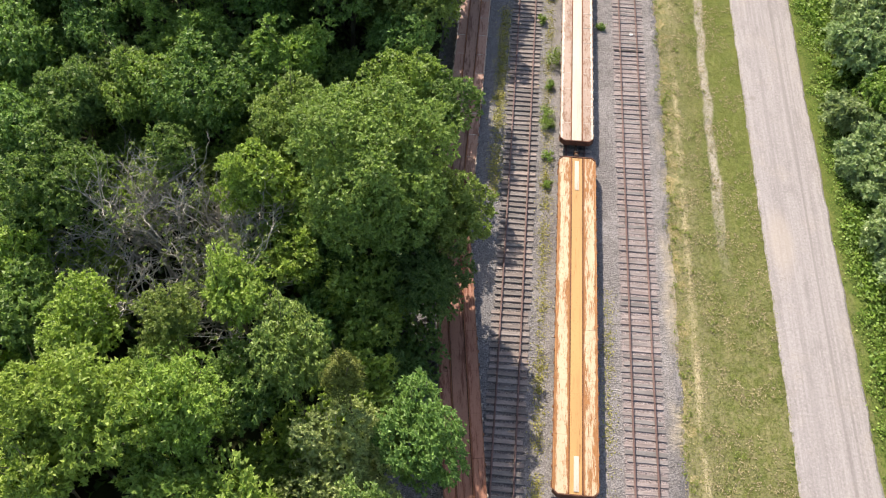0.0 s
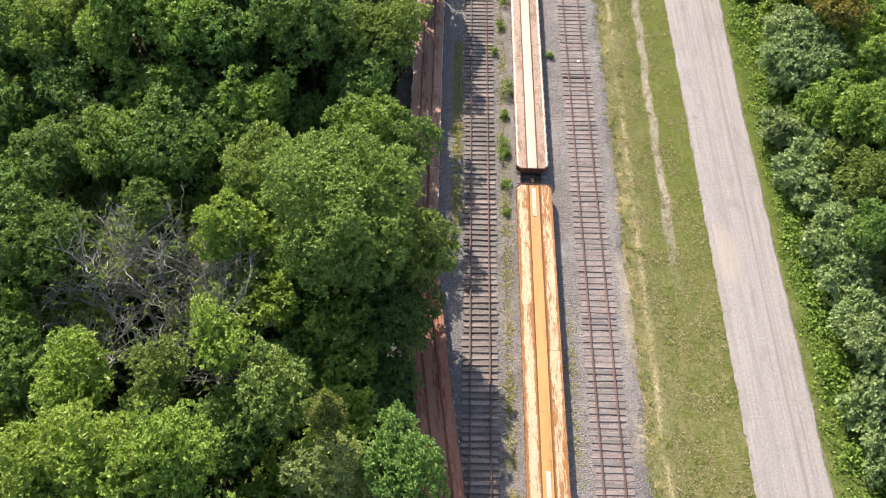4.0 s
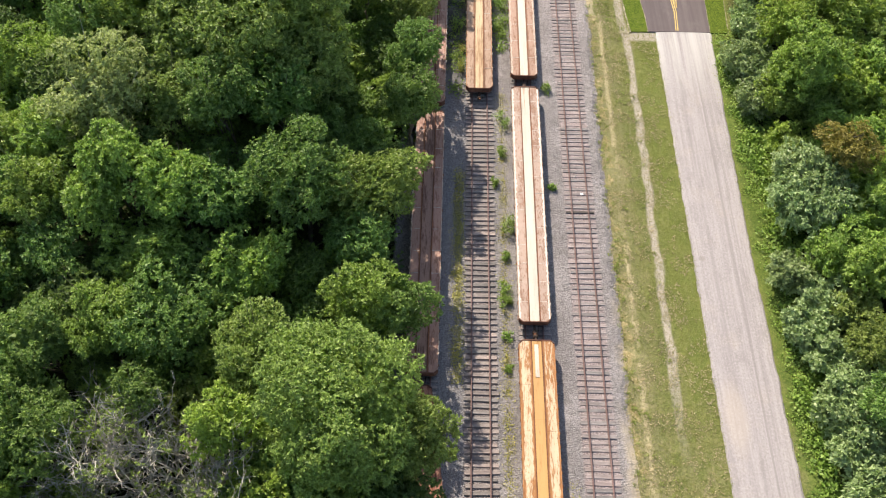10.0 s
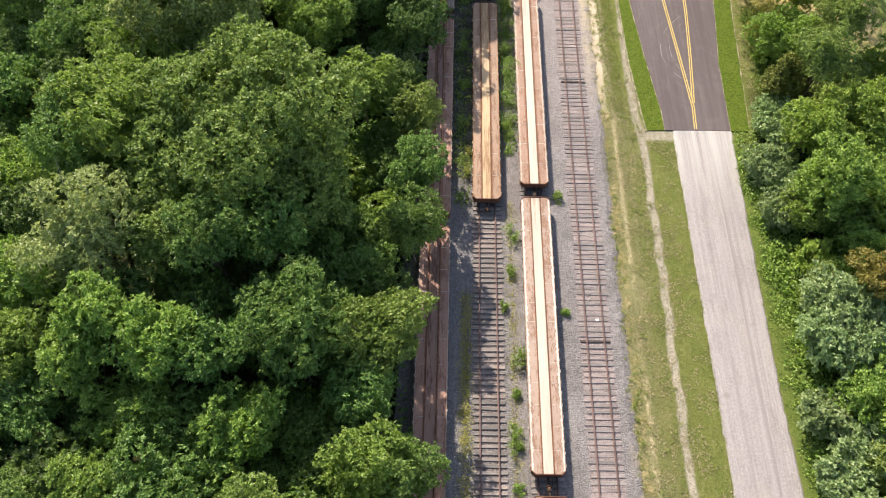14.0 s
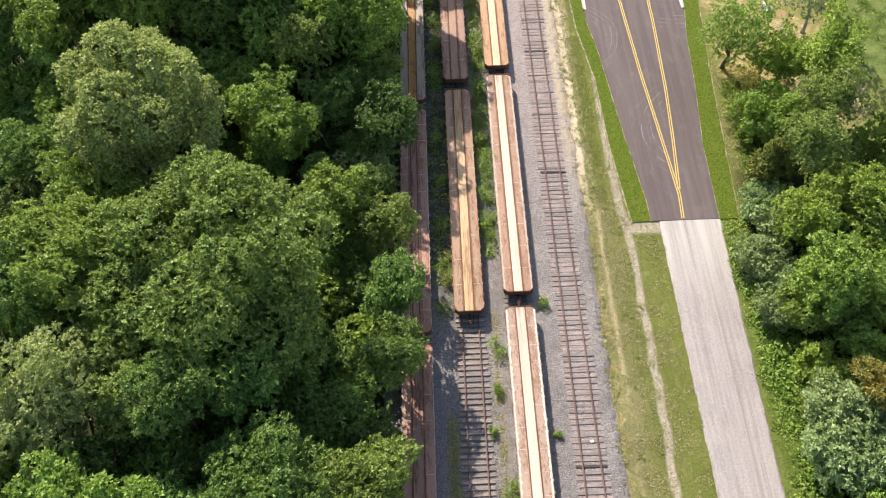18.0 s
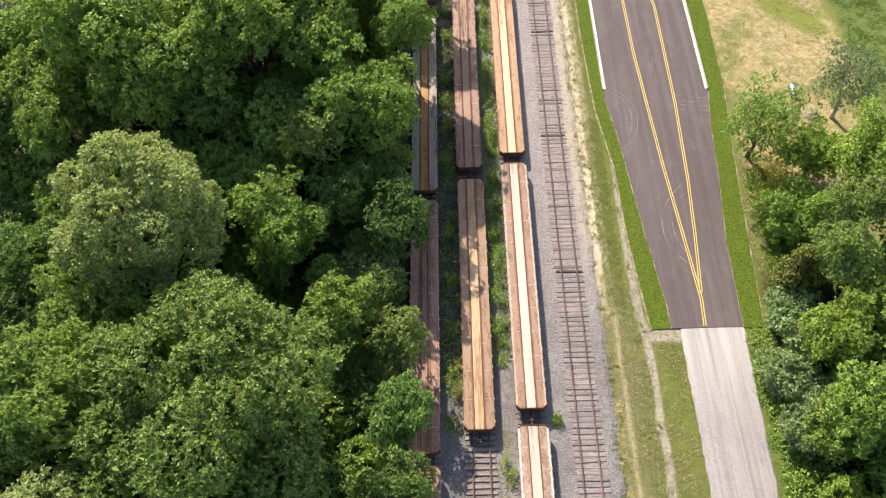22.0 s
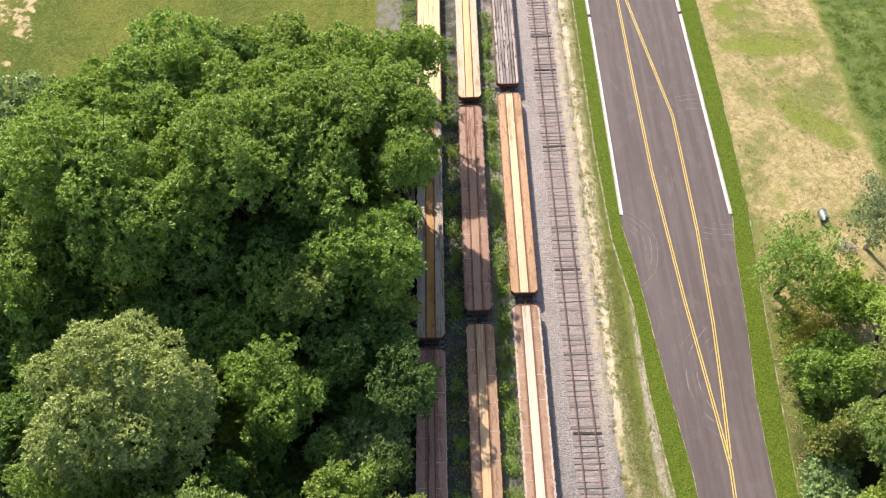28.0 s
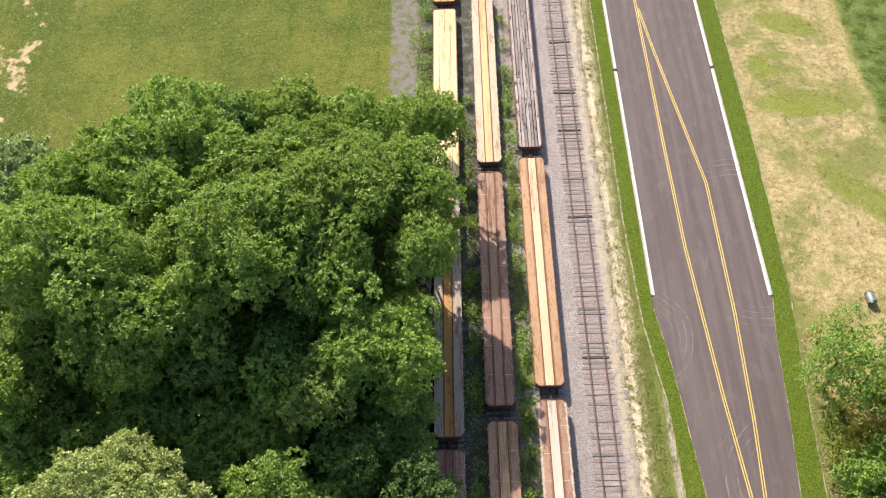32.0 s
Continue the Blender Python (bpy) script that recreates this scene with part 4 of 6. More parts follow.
def crown_mesh(name, seed, r, tall, kind, clump=1.0, leaf=0.22, thick=1.0, rough=1.0, cone=0.0, low=-0.8, leaves=6, apart=2.0):
    """A crown about the origin, of radius r and half height tall: boughs carry clumps, clumps carry tufts of leaves. rough: how far the
    boughs stand apart; thick: how many tufts a clump has."""
    rng = np.random.default_rng(seed)
    golden = np.pi * (3 - 5**0.5)
    boughs = int(7 + 1.8 * r + 4 * rough)
    spots = [(np.array([0.0, 0.0, 0.0]), 0.66 - 0.16 * rough)]
    turn0 = rng.uniform(0, 6.28)
    for i in range(boughs):
        z = 0.95 - (0.95 - low) * (i + 0.5) / boughs + rng.uniform(-0.12, 0.03)
        s = (1 - max(z, 0.0) ** 2) ** 0.5 * (1.0 if z > -0.2 else 1.0 + 0.6 * (z + 0.2))
        th = turn0 + golden * i + rng.uniform(-0.8, 0.8) * rough
        size = rng.uniform(0.20, 0.42) * (1.15 - 0.12 * rough)
        reach = (1.0 - size) * rng.uniform(1.0 - 0.30 * rough, 1.04 + 0.14 * rough)
        spots.append((np.array([s * np.cos(th), s * np.sin(th), z]) * reach, size))
    # a few leaders stand out of the outline
    for i in range(int(3 * rough + 1)):
        th, z = rng.uniform(0, 6.28), rng.uniform(0.15, 0.9)
        s = np.sqrt(1 - z * z)
        spots.append((np.array([s * np.cos(th), s * np.sin(th), z]) * (0.86 + 0.1 * rough), rng.uniform(0.13, 0.2)))
    scale = np.array([r, r, tall])
    centres, sizes, aims = [], [], []
    base = (0.075 * r + 0.27) * clump
    for k, (q, radius) in enumerate(spots):
        m = max(6, int(2.6 * np.pi * (radius * r) ** 2 * (tall / r) ** 0.7 / (apart * base * base)))
        for i in range(m):
            z = 1 - 1.55 * (i + 0.5) / m
            s = np.sqrt(max(0.0, 1 - z * z))
            th = golden * i + rng.uniform(-0.5, 0.5)
            d = np.array([s * np.cos(th), s * np.sin(th), z])
            p = q + d * radius * rng.uniform(1.0 - 0.26 * rough, 1.0 + 0.2 * rough)
            if all(np.linalg.norm(p - o) > 0.86 * ro for j, (o, ro) in enumerate(spots) if j != k) and p[2] > low - 0.25:
                out = unit(p + 0.6 * d)
                if cone:
                    p[:2] *= 1 - cone * np.clip((p[2] - low) / (1 - low), 0, 1)
                centres.append(p * scale)
                sizes.append(base * rng.uniform(0.5, 1.5))
                aims.append(out)
    centres, sizes, aims = np.array(centres), np.array(sizes), np.array(aims)
    parts = []
    for c, s, o in zip(centres, sizes, aims):
        n = max(4, int(40 * thick * s * s))
        d = unit(rng.normal(size=(n, 3)) + 0.95 * o + (0, 0, 0.45))
        place = c + d * (s * rng.uniform(0.55, 1.15, (n, 1))) * (1, 1, 0.8)
        parts.append(rosettes(rng, place, unit(d + 0.4 * o), leaves, leaf * 1.06, leaf * 0.78))
    # sparse leaves deep inside
    n = int((60 if thick > 0.75 else 14) * thick * r * r)
    d = unit(rng.normal(size=(n, 3)))
    d[:, 2] = np.abs(d[:, 2]) * 1.2 - 0.4
    place = d * rng.uniform(0.35, 0.66, (n, 1)) * scale
    if cone:
        place[:, :2] *= 1 - 0.85 * cone * np.clip(d[:, 2:3], 0, 1)
    parts.append(rosettes(rng, place, unit(d), 2, leaf * 2.6, leaf * 2.0))
    return tri_mesh(name, np.concatenate(parts), LEAF[kind]), centres


def trunk_mesh(name, seed, height, r, middle, centres, material=BARK, limbs=7):
    """A tapered, slightly crooked trunk with limbs reaching into the crown's lumps."""
    rng = random.Random(seed)
    verts, faces = [], []

    def tube(points, radii, sides):
        v, f = tube_data(points, radii, sides)
        faces.extend(tuple(i + len(verts) for i in q) for q in f)
        verts.extend(v)

    base = 0.035 * height * 0.5 + 0.03 * r
    spine = [Vector((rng.uniform(-0.12, 0.12) * i, rng.uniform(-0.12, 0.12) * i, -0.4 + (height * 0.86 + 0.4) * i / 6)) for i in range(7)]
    tube(spine, [base * (1.25 if i == 0 else 1 - i / 6.6) for i in range(7)], 8)
    order = sorted(centres.tolist(), key=lambda c: rng.random())[:limbs]
    for c in order:
        tip = Vector((c[0], c[1], c[2] + middle))
        k = rng.choice((2, 3, 3, 4))
        start = spine[k]
        knee = start.lerp(tip, 0.5) + Vector((rng.uniform(-0.3, 0.3), rng.uniform(-0.3, 0.3), rng.uniform(0.0, 0.5)))
        w = base * (1 - k / 6.6) * 0.55
        tube([start, knee, tip], [w, w * 0.6, w * 0.15], 6)
    return mesh_of(name, verts, faces, material, True)


# name, label, half height by radius, cone, size of the clumps, leaf length, thickness, roughness
KINDS = {
    "m": ("broadleaf_tree", "mid-green broadleaf tree with a lumpy full crown", 1.0, 0.0, 0.78, 0.22, 1.0, 1.05),
    "t": ("broadleaf_tree", "tall yellow-green tree with fine dense foliage", 1.0, 0.0, 0.85, 0.20, 1.2, 0.9),
    "h": ("maple_tree", "large old maple with a broad domed crown", 0.8, 0.0, 0.9, 0.25, 0.9, 1.0),
    "n": ("ash_tree", "fresh green ash tree with a loose feathery crown", 0.9, 0.0, 0.85, 0.26, 0.85, 0.95),
    "d": ("broadleaf_tree", "dark green broadleaf tree with a dense crown", 1.0, 0.0, 0.8, 0.22, 1.0, 1.05),
    "b": ("boxelder_tree", "bright green young boxelder tree in tufted clumps", 1.05, 0.0, 0.85, 0.25, 0.95, 1.3),
    "y": ("broadleaf_tree", "yellow-green young broadleaf tree with loose clumps", 1.0, 0.0, 0.8, 0.22, 0.9, 1.3),
    "p": ("poplar_tree", "pale grey-green poplar with small dense leaves", 1.3, 0.0, 0.66, 0.24, 0.95, 0.45),
    "k": ("broadleaf_tree", "pale olive tree with thin foliage and white branches", 1.0, 0.0, 0.85, 0.20, 0.95, 1.1),
    "c": ("cedar_tree", "dark olive cedar with a narrow tapering crown", 1.5, 0.62, 0.7, 0.17, 1.3, 0.8),
    "o": ("broadleaf_tree", "olive-green tree with feathery foliage", 1.0, 0.1, 0.8, 0.19, 1.0, 1.25),
    "w": ("shrub", "spreading shrub with silvery leaves", 0.75, 0.0, 0.75, 0.29, 0.8, 1.5),
    "l": ("locust_tree", "airy light-green tree with thin foliage", 1.1, 0.0, 0.75, 0.18, 0.62, 1.35),
    "a": ("willow_tree", "thin grey-green tree with bare forked stems", 0.9, 0.0, 0.7, 0.16, 0.7, 1.5),
    "e": ("shrub", "yellowing dry shrub beside a thin tree", 0.7, 0.0, 0.8, 0.18, 0.6, 1.4),
    "r": ("shrub", "small tree with reddish brown-green leaves", 0.9, 0.1, 0.8, 0.19, 1.0, 1.1),
}
CLASSES = {"h": (8.0,), "p": (6.0,), "t": (2.8, 5.0), "n": (2.6, 3.4, 4.2), "m": (2.2, 2.8, 3.7), "d": (2.0, 3.2), "b": (2.3, 3.0, 4.4), "y": (2.0, 2.6), "k": (3.5,), "c": (1.8,), "o": (1.8, 2.6), "w": (1.9, 2.6), "l": (3.6,), "a": (3.6,), "r": (2.1,), "e": (1.6,)}
MODELS = {}


def tree_model(kind, size, version):
    """Crown, trunk, crown half height and middle for a tree of this kind and crown radius."""
    key = kind, size, version
    if key not in MODELS:
        name, label, tall, cone, clump, leaf, thick, rough = KINDS[kind]
        half = size * tall
        middle = half * 0.8 if name == "shrub" else half + size * 0.6
        seed = 1000 * ord(kind) + int(size * 10) + 77 * version
        crown, centres = crown_mesh("crown", seed, size, half, kind, clump, leaf * (1.35 if version < 0 else 1.0), thick * (0.55 if version < 0 else 1.0), rough, cone, -0.7 if kind in "cwre" else -0.85, apart=1.55 if kind in "pht" else 2.1)
        trunk = trunk_mesh("trunk", seed + 5, middle + half * 0.5, size, middle, centres, PALE_BARK if kind in "kpa" else BARK)
        MODELS[key] = crown, trunk, middle, half
    return MODELS[key]


tree_chance = random.Random(11)


def plant(x, y, height, radius, kind, filler=False):
    """A tree whose top stands at height and whose crown has the given radius; a filler has fewer, larger sprays of leaves."""
    name, label = KINDS[kind][:2]
    size = min(CLASSES[kind], key=lambda c: abs(c - radius))
    crown, trunk, middle, half = tree_model(kind, size, -1 if filler else tree_chance.randrange(3 if kind in "mnb" else 2))
    s = radius / size
    lean = tree_chance.uniform(0.86, 1.16) if radius < 5 else 1.0
    centre = max(height - half * s, 0.8 * half * s)
    m = Matrix.Translation((x, y, -0.12)) @ Matrix.Rotation(tree_chance.uniform(0, 6.28), 4, "Z")
    group = "wood beside the tracks" if x < 10 else "scrub beside the road"
    t = thing(name, label, "shrub" if name == "shrub" else "tree", group, "", m)
    part("trunk", trunk, t, "", Matrix.Diagonal((s, s, centre / middle, 1)))
    part("crown", crown, t, "", Matrix.Translation((0, 0, centre)) @ Matrix.Diagonal((s * lean, s / lean, s, 1)))
    return t


def dead_tree(x, y, height, seed):
    """A bare grey tree: a trunk, limbs and many fine twigs, a few of them still in leaf."""
    t = thing("dead_tree", "bare grey dead tree with fine twigs", "tree", "wood beside the tracks", "", Matrix.Translation((x, y, -0.1)))
    rng = random.Random(seed)
    verts, faces, tips = [], [], []

    def tube(points, radii, sides=5):
        v, f = tube_data(points, radii, sides)
        faces.extend(tuple(i + len(verts) for i in q) for q in f)
        verts.extend(v)

    def branch(p, d, length, r, depth):
        pts = [p]
        for _ in range(3):
            d = (d + Vector((rng.gauss(0, 0.25), rng.gauss(0, 0.25), rng.gauss(0.06, 0.14)))).normalized()
            pts.append(pts[-1] + d * (length / 3))
        tube(pts, [r, r * 0.8, r * 0.6, r * 0.35], 5 if depth < 2 else 3)
        if depth == 3:
            tips.append(tuple(pts[-1]))
        if depth < 4:
            for _ in range(5 if depth < 2 else 3):
                k = rng.choice((1, 2, 2, 3))
                side = (d + Vector((rng.gauss(0, 0.8), rng.gauss(0, 0.8), rng.gauss(0.2, 0.35)))).normalized()
                branch(pts[k], side, length * rng.uniform(0.5, 0.75), r * 0.56, depth + 1)

    for k in range(3):
        a = 2.1 * k + seed
        branch(Vector((0.3 * math.cos(a), 0.3 * math.sin(a), -0.3)), Vector((0.4 * math.cos(a), 0.4 * math.sin(a), 1)).normalized(), height * 0.5, 0.2, 0)
    part("bare_crown", mesh_of("bare_crown", verts, faces, DEADWOOD), t)
    r2 = np.random.default_rng(seed)
    ends = np.array(tips)
    # whole limbs live on, others are bare
    alive = np.array([noise.noise((p[0] * 0.5, p[1] * 0.5, p[2] * 0.5 + seed)) > 0.02 for p in tips])
    ends = np.repeat(ends[alive], 3, axis=0)
    ends = ends + r2.normal(size=ends.shape) * 0.28
    tufts = rosettes(r2, ends, unit(r2.normal(size=ends.shape) * 0.4 + (0, 0, 1)), 7, 0.21, 0.14)
    part("last_leaves", tri_mesh("last_leaves", tufts, LEAF["o"]), t)
    return t


SOUTH_WOOD = [
    # (-1.2, 32.4): dark-leaved stand-in for the shaded lower lobe of the first tree
    (-5.1, 37.6, 16.1, 5.1, "t"), (-0.5, 36.6, 10.6, 2.7, "t"), (-11.8, 42.1, 11.6, 2.8, "t"), (-5.2, 31.2, 8.0, 3.1, "b"), (-1.2, 32.4, 8.7, 2.8, "d"),
    (-2.5, 47.6, 9.2, 2.8, "m"), (-13.4, 49.9, 10.7, 2.8, "b"), (-18.6, 45.3, 11.9, 3.8, "m"), (-23.1, 44.7, 11.5, 2.5, "b"), (-27.4, 42.7, 11.8, 2.5, "m"),
    (-26.9, 36.2, 11.5, 3.5, "m"), (-4.7, 22.1, 13.6, 1.3, "c"), (-2.6, 28.0, 4.2, 2.3, "d"), (-0.6, 20.5, 10.5, 2.5, "m"), (-5.0, 19.0, 10.0, 3.1, "k"),
    (-8.6, 23.8, 12.5, 2.6, "o"), (-12.8, 36.1, 12.2, 2.1, "y"), (-11.7, 26.9, 14.1, 1.8, "y"), (-15.0, 24.6, 13.3, 1.6, "o"),
]
SOUTH_WOOD_INNER = [
    (-21.7, 25.8, 10.9, 2.5, "y"), (-16.8, 18.8, 14.6, 2.7, "y"), (-13.0, 19.3, 14.0, 2.2, "y"), (-10.8, 21.9, 11.0, 2.1, "m"), (-20.0, 19.1, 14.1, 2.2, "y"),
    (-19.5, 38.9, 10.5, 1.7, "m"),
]
MIDDLE_WOOD = [
    (-26.4, 62.6, 17.5, 3.9, "k"), (-20.8, 63.0, 15.0, 2.5, "o"), (-30.3, 60.0, 13.9, 2.3, "b"), (-10.3, 57.0, 14.7, 3.7, "m"), (-4.1, 57.8, 11.5, 3.2, "t"),
    (-19.5, 54.5, 14.8, 2.4, "b"), (-23.6, 56.1, 15.7, 2.2, "b"), (-29.6, 55.0, 13.4, 2.7, "b"), (-21.3, 50.7, 11.4, 2.6, "b"), (-16.9, 62.6, 16.3, 2.5, "m"),
    # dark tree after the maple paints its lower skirt's shade in leaf colour
    (-15.2, 72.9, 19.1, 8.4, "h"), (-12.0, 70.4, 12.5, 4.0, "d"), (-29.7, 73.5, 16.0, 3.9, "m"), (-26.4, 74.4, 17.9, 4.0, "n"), (-34.1, 85.0, 9.8, 3.2, "d"),
    (-1.9, 68.4, 10.0, 2.5, "m"), (-2.3, 81.7, 8.9, 2.6, "o"), (-1.7, 74.4, 9.8, 2.4, "m"), (-36.9, 72.7, 9.9, 3.2, "b"),
]
MIDDLE_WOOD_INNER = [
    (-28.2, 50.6, 11.2, 2.1, "m"), (-25.1, 53.7, 14.1, 2.2, "b"), (-5.0, 53.0, 9.4, 2.3, "m"), (-4.8, 47.3, 10.5, 2.7, "b"),
]
NORTH_WOOD = [
    (-23.3, 89.3, 21.3, 6.0, "p"), (-13.0, 93.6, 11.8, 3.9, "b"), (-2.4, 94.2, 9.8, 3.0, "d"), (-35.1, 90.0, 11.4, 3.0, "m"), (-7.0, 83.8, 10.6, 2.5, "n"),
    (-5.2, 90.4, 4.7, 2.5, "w"), (-26.9, 82.4, 14.5, 3.4, "n"), (-5.6, 106.1, 15.4, 4.8, "b"), (-10.7, 101.6, 13.4, 3.0, "o"), (-29.7, 110.0, 22.4, 4.6, "n"),
    (-22.7, 107.4, 18.9, 4.2, "n"), (-37.7, 113.1, 16.5, 4.3, "n"), (-16.6, 111.7, 21.2, 4.2, "n"), (-26.3, 105.3, 17.4, 3.6, "n"), (-35.9, 105.6, 15.9, 4.0, "n"),
]
NORTH_EDGE = [
    (-26.2, 129.8, 15.4, 4.5, "n"), (-16.9, 132.0, 13.3, 4.4, "n"), (-8.5, 130.6, 12.6, 4.3, "n"), (-1.3, 130.5, 13.3, 2.6, "n"), (-27.0, 124.0, 16.8, 4.6, "n"),
    (-33.4, 123.2, 15.2, 3.4, "n"), (-15.8, 113.8, 19.5, 3.8, "n"), (-9.8, 118.4, 18.7, 4.0, "n"), (-3.8, 121.2, 16.9, 3.9, "n"), (-1.9, 113.9, 15.2, 2.8, "n"),
    (-10.0, 111.9, 17.2, 3.4, "n"), (-20.5, 112.4, 18.0, 3.5, "n"), (-25.0, 107.1, 17.8, 3.4, "n"), (-17.1, 123.6, 16.7, 4.0, "n"), (-10.4, 125.4, 15.0, 3.3, "n"),
]
ROAD_SCRUB = [
    (32.1, 32.0, 4.7, 1.6, "w"), (32.8, 40.9, 3.3, 2.5, "w"), (31.5, 48.7, 2.7, 1.9, "w"), (31.2, 54.3, 1.9, 1.8, "w"), (32.8, 60.7, 5.1, 2.6, "w"),
    (33.5, 62.7, 5.8, 2.8, "w"), (36.5, 64.6, 8.2, 2.2, "r"), (34.8, 56.2, 4.2, 2.6, "b"), (37.2, 52.2, 7.6, 2.4, "b"), (35.5, 46.3, 6.8, 2.2, "o"),
    (32.1, 27.6, 2.0, 1.9, "w"), (35.2, 40.5, 7.7, 2.2, "m"),
]
ROAD_TREES = [
    (33.3, 86.5, 2.3, 2.2, "w"), (31.9, 79.6, 2.3, 2.2, "w"), (32.5, 74.7, 2.2, 2.1, "w"), (34.8, 81.5, 8.0, 2.5, "y"), (34.9, 74.7, 10.0, 3.1, "b"),
    (34.7, 74.4, 3.7, 2.8, "b"), (36.3, 88.4, 10.6, 2.5, "o"), (40.9, 83.2, 8.8, 2.7, "y"), (33.9, 106.0, 9.8, 3.6, "l"), (36.4, 100.9, 2.2, 1.7, "e"), (34.6, 99.6, 1.6, 1.3, "e"), (44.1, 111.3, 9.5, 3.7, "a"),
    (39.1, 103.2, 7.1, 3.0, "y"), (36.1, 96.5, 5.9, 2.9, "b"), (39.8, 93.9, 11.0, 2.7, "o"), (34.2, 89.3, 7.0, 2.3, "c"), (35.7, 82.6, 7.8, 2.4, "y"),
    (41.2, 99.5, 12.0, 3.1, "y"),
]
SHRUBS = [
    (33.8, 42.8, 4.0, 2.2, "w"), (33.0, 37.9, 3.2, 2.0, "w"), (33.4, 29.6, 4.2, 2.0, "w"), (33.0, 24.4, 3.2, 2.2, "w"), (33.2, 34.6, 3.6, 1.9, "w"),
    (32.9, 46.2, 2.8, 1.8, "w"), (33.2, 51.4, 3.0, 1.9, "w"), (34.6, 60.2, 5.4, 2.2, "w"), (33.4, 77.0, 3.0, 2.0, "w"), (33.6, 83.6, 3.4, 1.9, "w"),
]
LOW_TREES = [
    (-27.0, 99.5, 10.0, 4.0, "n"), (-18.0, 100.5, 10.5, 3.8, "n"), (-8.0, 98.0, 9.0, 2.8, "m"), (-31.5, 97.0, 10.0, 3.6, "n"), (-3.2, 102.0, 8.0, 2.0, "o"),
    (-1.2, 136.0, 8.0, 1.9, "r"), (-45.6, 130.8, 4.0, 4.2, "w"), (-3.6, 87.5, 6.5, 1.8, "d"), (-3.6, 62.5, 7.0, 1.8, "d"), (-3.2, 99.0, 7.5, 1.9, "m"),
    (-1.8, 118.0, 12.0, 2.5, "n"), (-3.2, 125.5, 8.0, 2.2, "n"), (-3.4, 108.0, 7.0, 2.0, "n"), (-2.6, 13.0, 12.0, 3.2, "m"), (-9.0, 13.5, 12.0, 3.0, "y"),
]
MAPPED = (SOUTH_WOOD, SOUTH_WOOD_INNER, MIDDLE_WOOD, MIDDLE_WOOD_INNER, NORTH_WOOD, NORTH_EDGE, ROAD_SCRUB, ROAD_TREES, SHRUBS, LOW_TREES)
for wood in MAPPED:
    for x, y, h, r, kind in wood:
        plant(x, y, h, r * (1.2 if kind == "n" and (x < -5 or y > 116) else 1.08), kind)
for row in [(-19.5, 33.6, 12.5, 1), (-23.2, 34.8, 11.5, 2), (-16.4, 34.4, 11.5, 3), (-21.0, 29.6, 11.0, 4), (-15.6, 30.0, 12.0, 6)]:
    dead_tree(*row)

# the rest of both woods: lower trees between those that stand out
planted = [row for wood in MAPPED for row in wood] + [(-20.0, 34.0, 10, 6.5, "x"), (-17.0, 29.5, 10, 4.5, "x")]


def room(x, y, r, share):
    return all((x - q[0]) ** 2 + (y - q[1]) ** 2 > (share * (r + q[3])) ** 2 for q in planted)


for _ in range(7000):
    if tree_chance.random() < 0.25:
        x, y, r = tree_chance.uniform(33.5, 49), tree_chance.uniform(12, 92), tree_chance.uniform(1.8, 3.0)
        kind, h = tree_chance.choice("oybbby"), r * 1.8 + 0.2 * (x - 33)
        seen = x < 34 + 0.24 * y
    else:
        x, y, r = tree_chance.uniform(-52, -3.8), tree_chance.uniform(8, 131), tree_chance.uniform(2.0, 3.2)
        near = [q for q in planted if (x - q[0]) ** 2 + (y - q[1]) ** 2 < 100]
        roof = sorted(q[2] for q in near)[len(near) // (2 if y > 100 else 3)] if near else 11.0
        kind, h = tree_chance.choice("yymob" if y < 40 else "mbbdm" if y < 98 else "nnnnm"), max(roof - tree_chance.uniform(0.5, 4.0), 1.6 * r)
        if x > -10 and y > 60:
            h = min(h, 5.0 + 1.1 * (-3.8 - x))
        seen = x > -(27 + 0.23 * y) and not (y > 114 and x < -38)
    if seen and room(x, y, r, 0.52 if y > 98 else 0.60):
        planted.append((x, y, h, r, kind))
        plant(*planted[-1], True)

# young trees in the gaps between the crowns
for _ in range(3000):
    x, y, r = tree_chance.uniform(-42, -4.2), tree_chance.uniform(12, 128), tree_chance.uniform(1.5, 2.1)
    if x > -(25 + 0.21 * y) and room(x, y, r, 0.62):
        planted.append((x, y, r * (5.0 if y > 100 and x < -10 else 4.0 if x < -7 else 3.2), r, "n" if y > 100 else "m"))
        plant(*planted[-1], True)


def undergrowth(name, label, spots, kind, leaf, seed, base=-0.1):
    """Low tangled brush: sprays of leaves near the ground at the spots given as x, y, height, number."""
    rng = np.random.default_rng(seed)
    parts = []
    for x, y, h, n in spots:
        p = np.column_stack([np.clip(rng.normal(x, 0.5 * h + 0.2, n), x - 1.3, x + 1.3), rng.normal(y, 0.5 * h + 0.2, n), np.abs(rng.normal(0.35 * h, 0.35 * h, n)) + base])
        d = rng.normal(size=(n, 3)) * 0.6 + (0, 0, 1)
        d /= np.linalg.norm(d, axis=1, keepdims=True)
        parts.append(leaf_quads(rng, p, d, leaf, leaf * 0.6))
    v = np.concatenate(parts).reshape(-1, 3)
    ob = new(name, fast_mesh(name, v, np.arange(len(v)).reshape(-1, 4), LEAF[kind]))
    return tagged(ob, label, "undergrowth", kind="stuff")


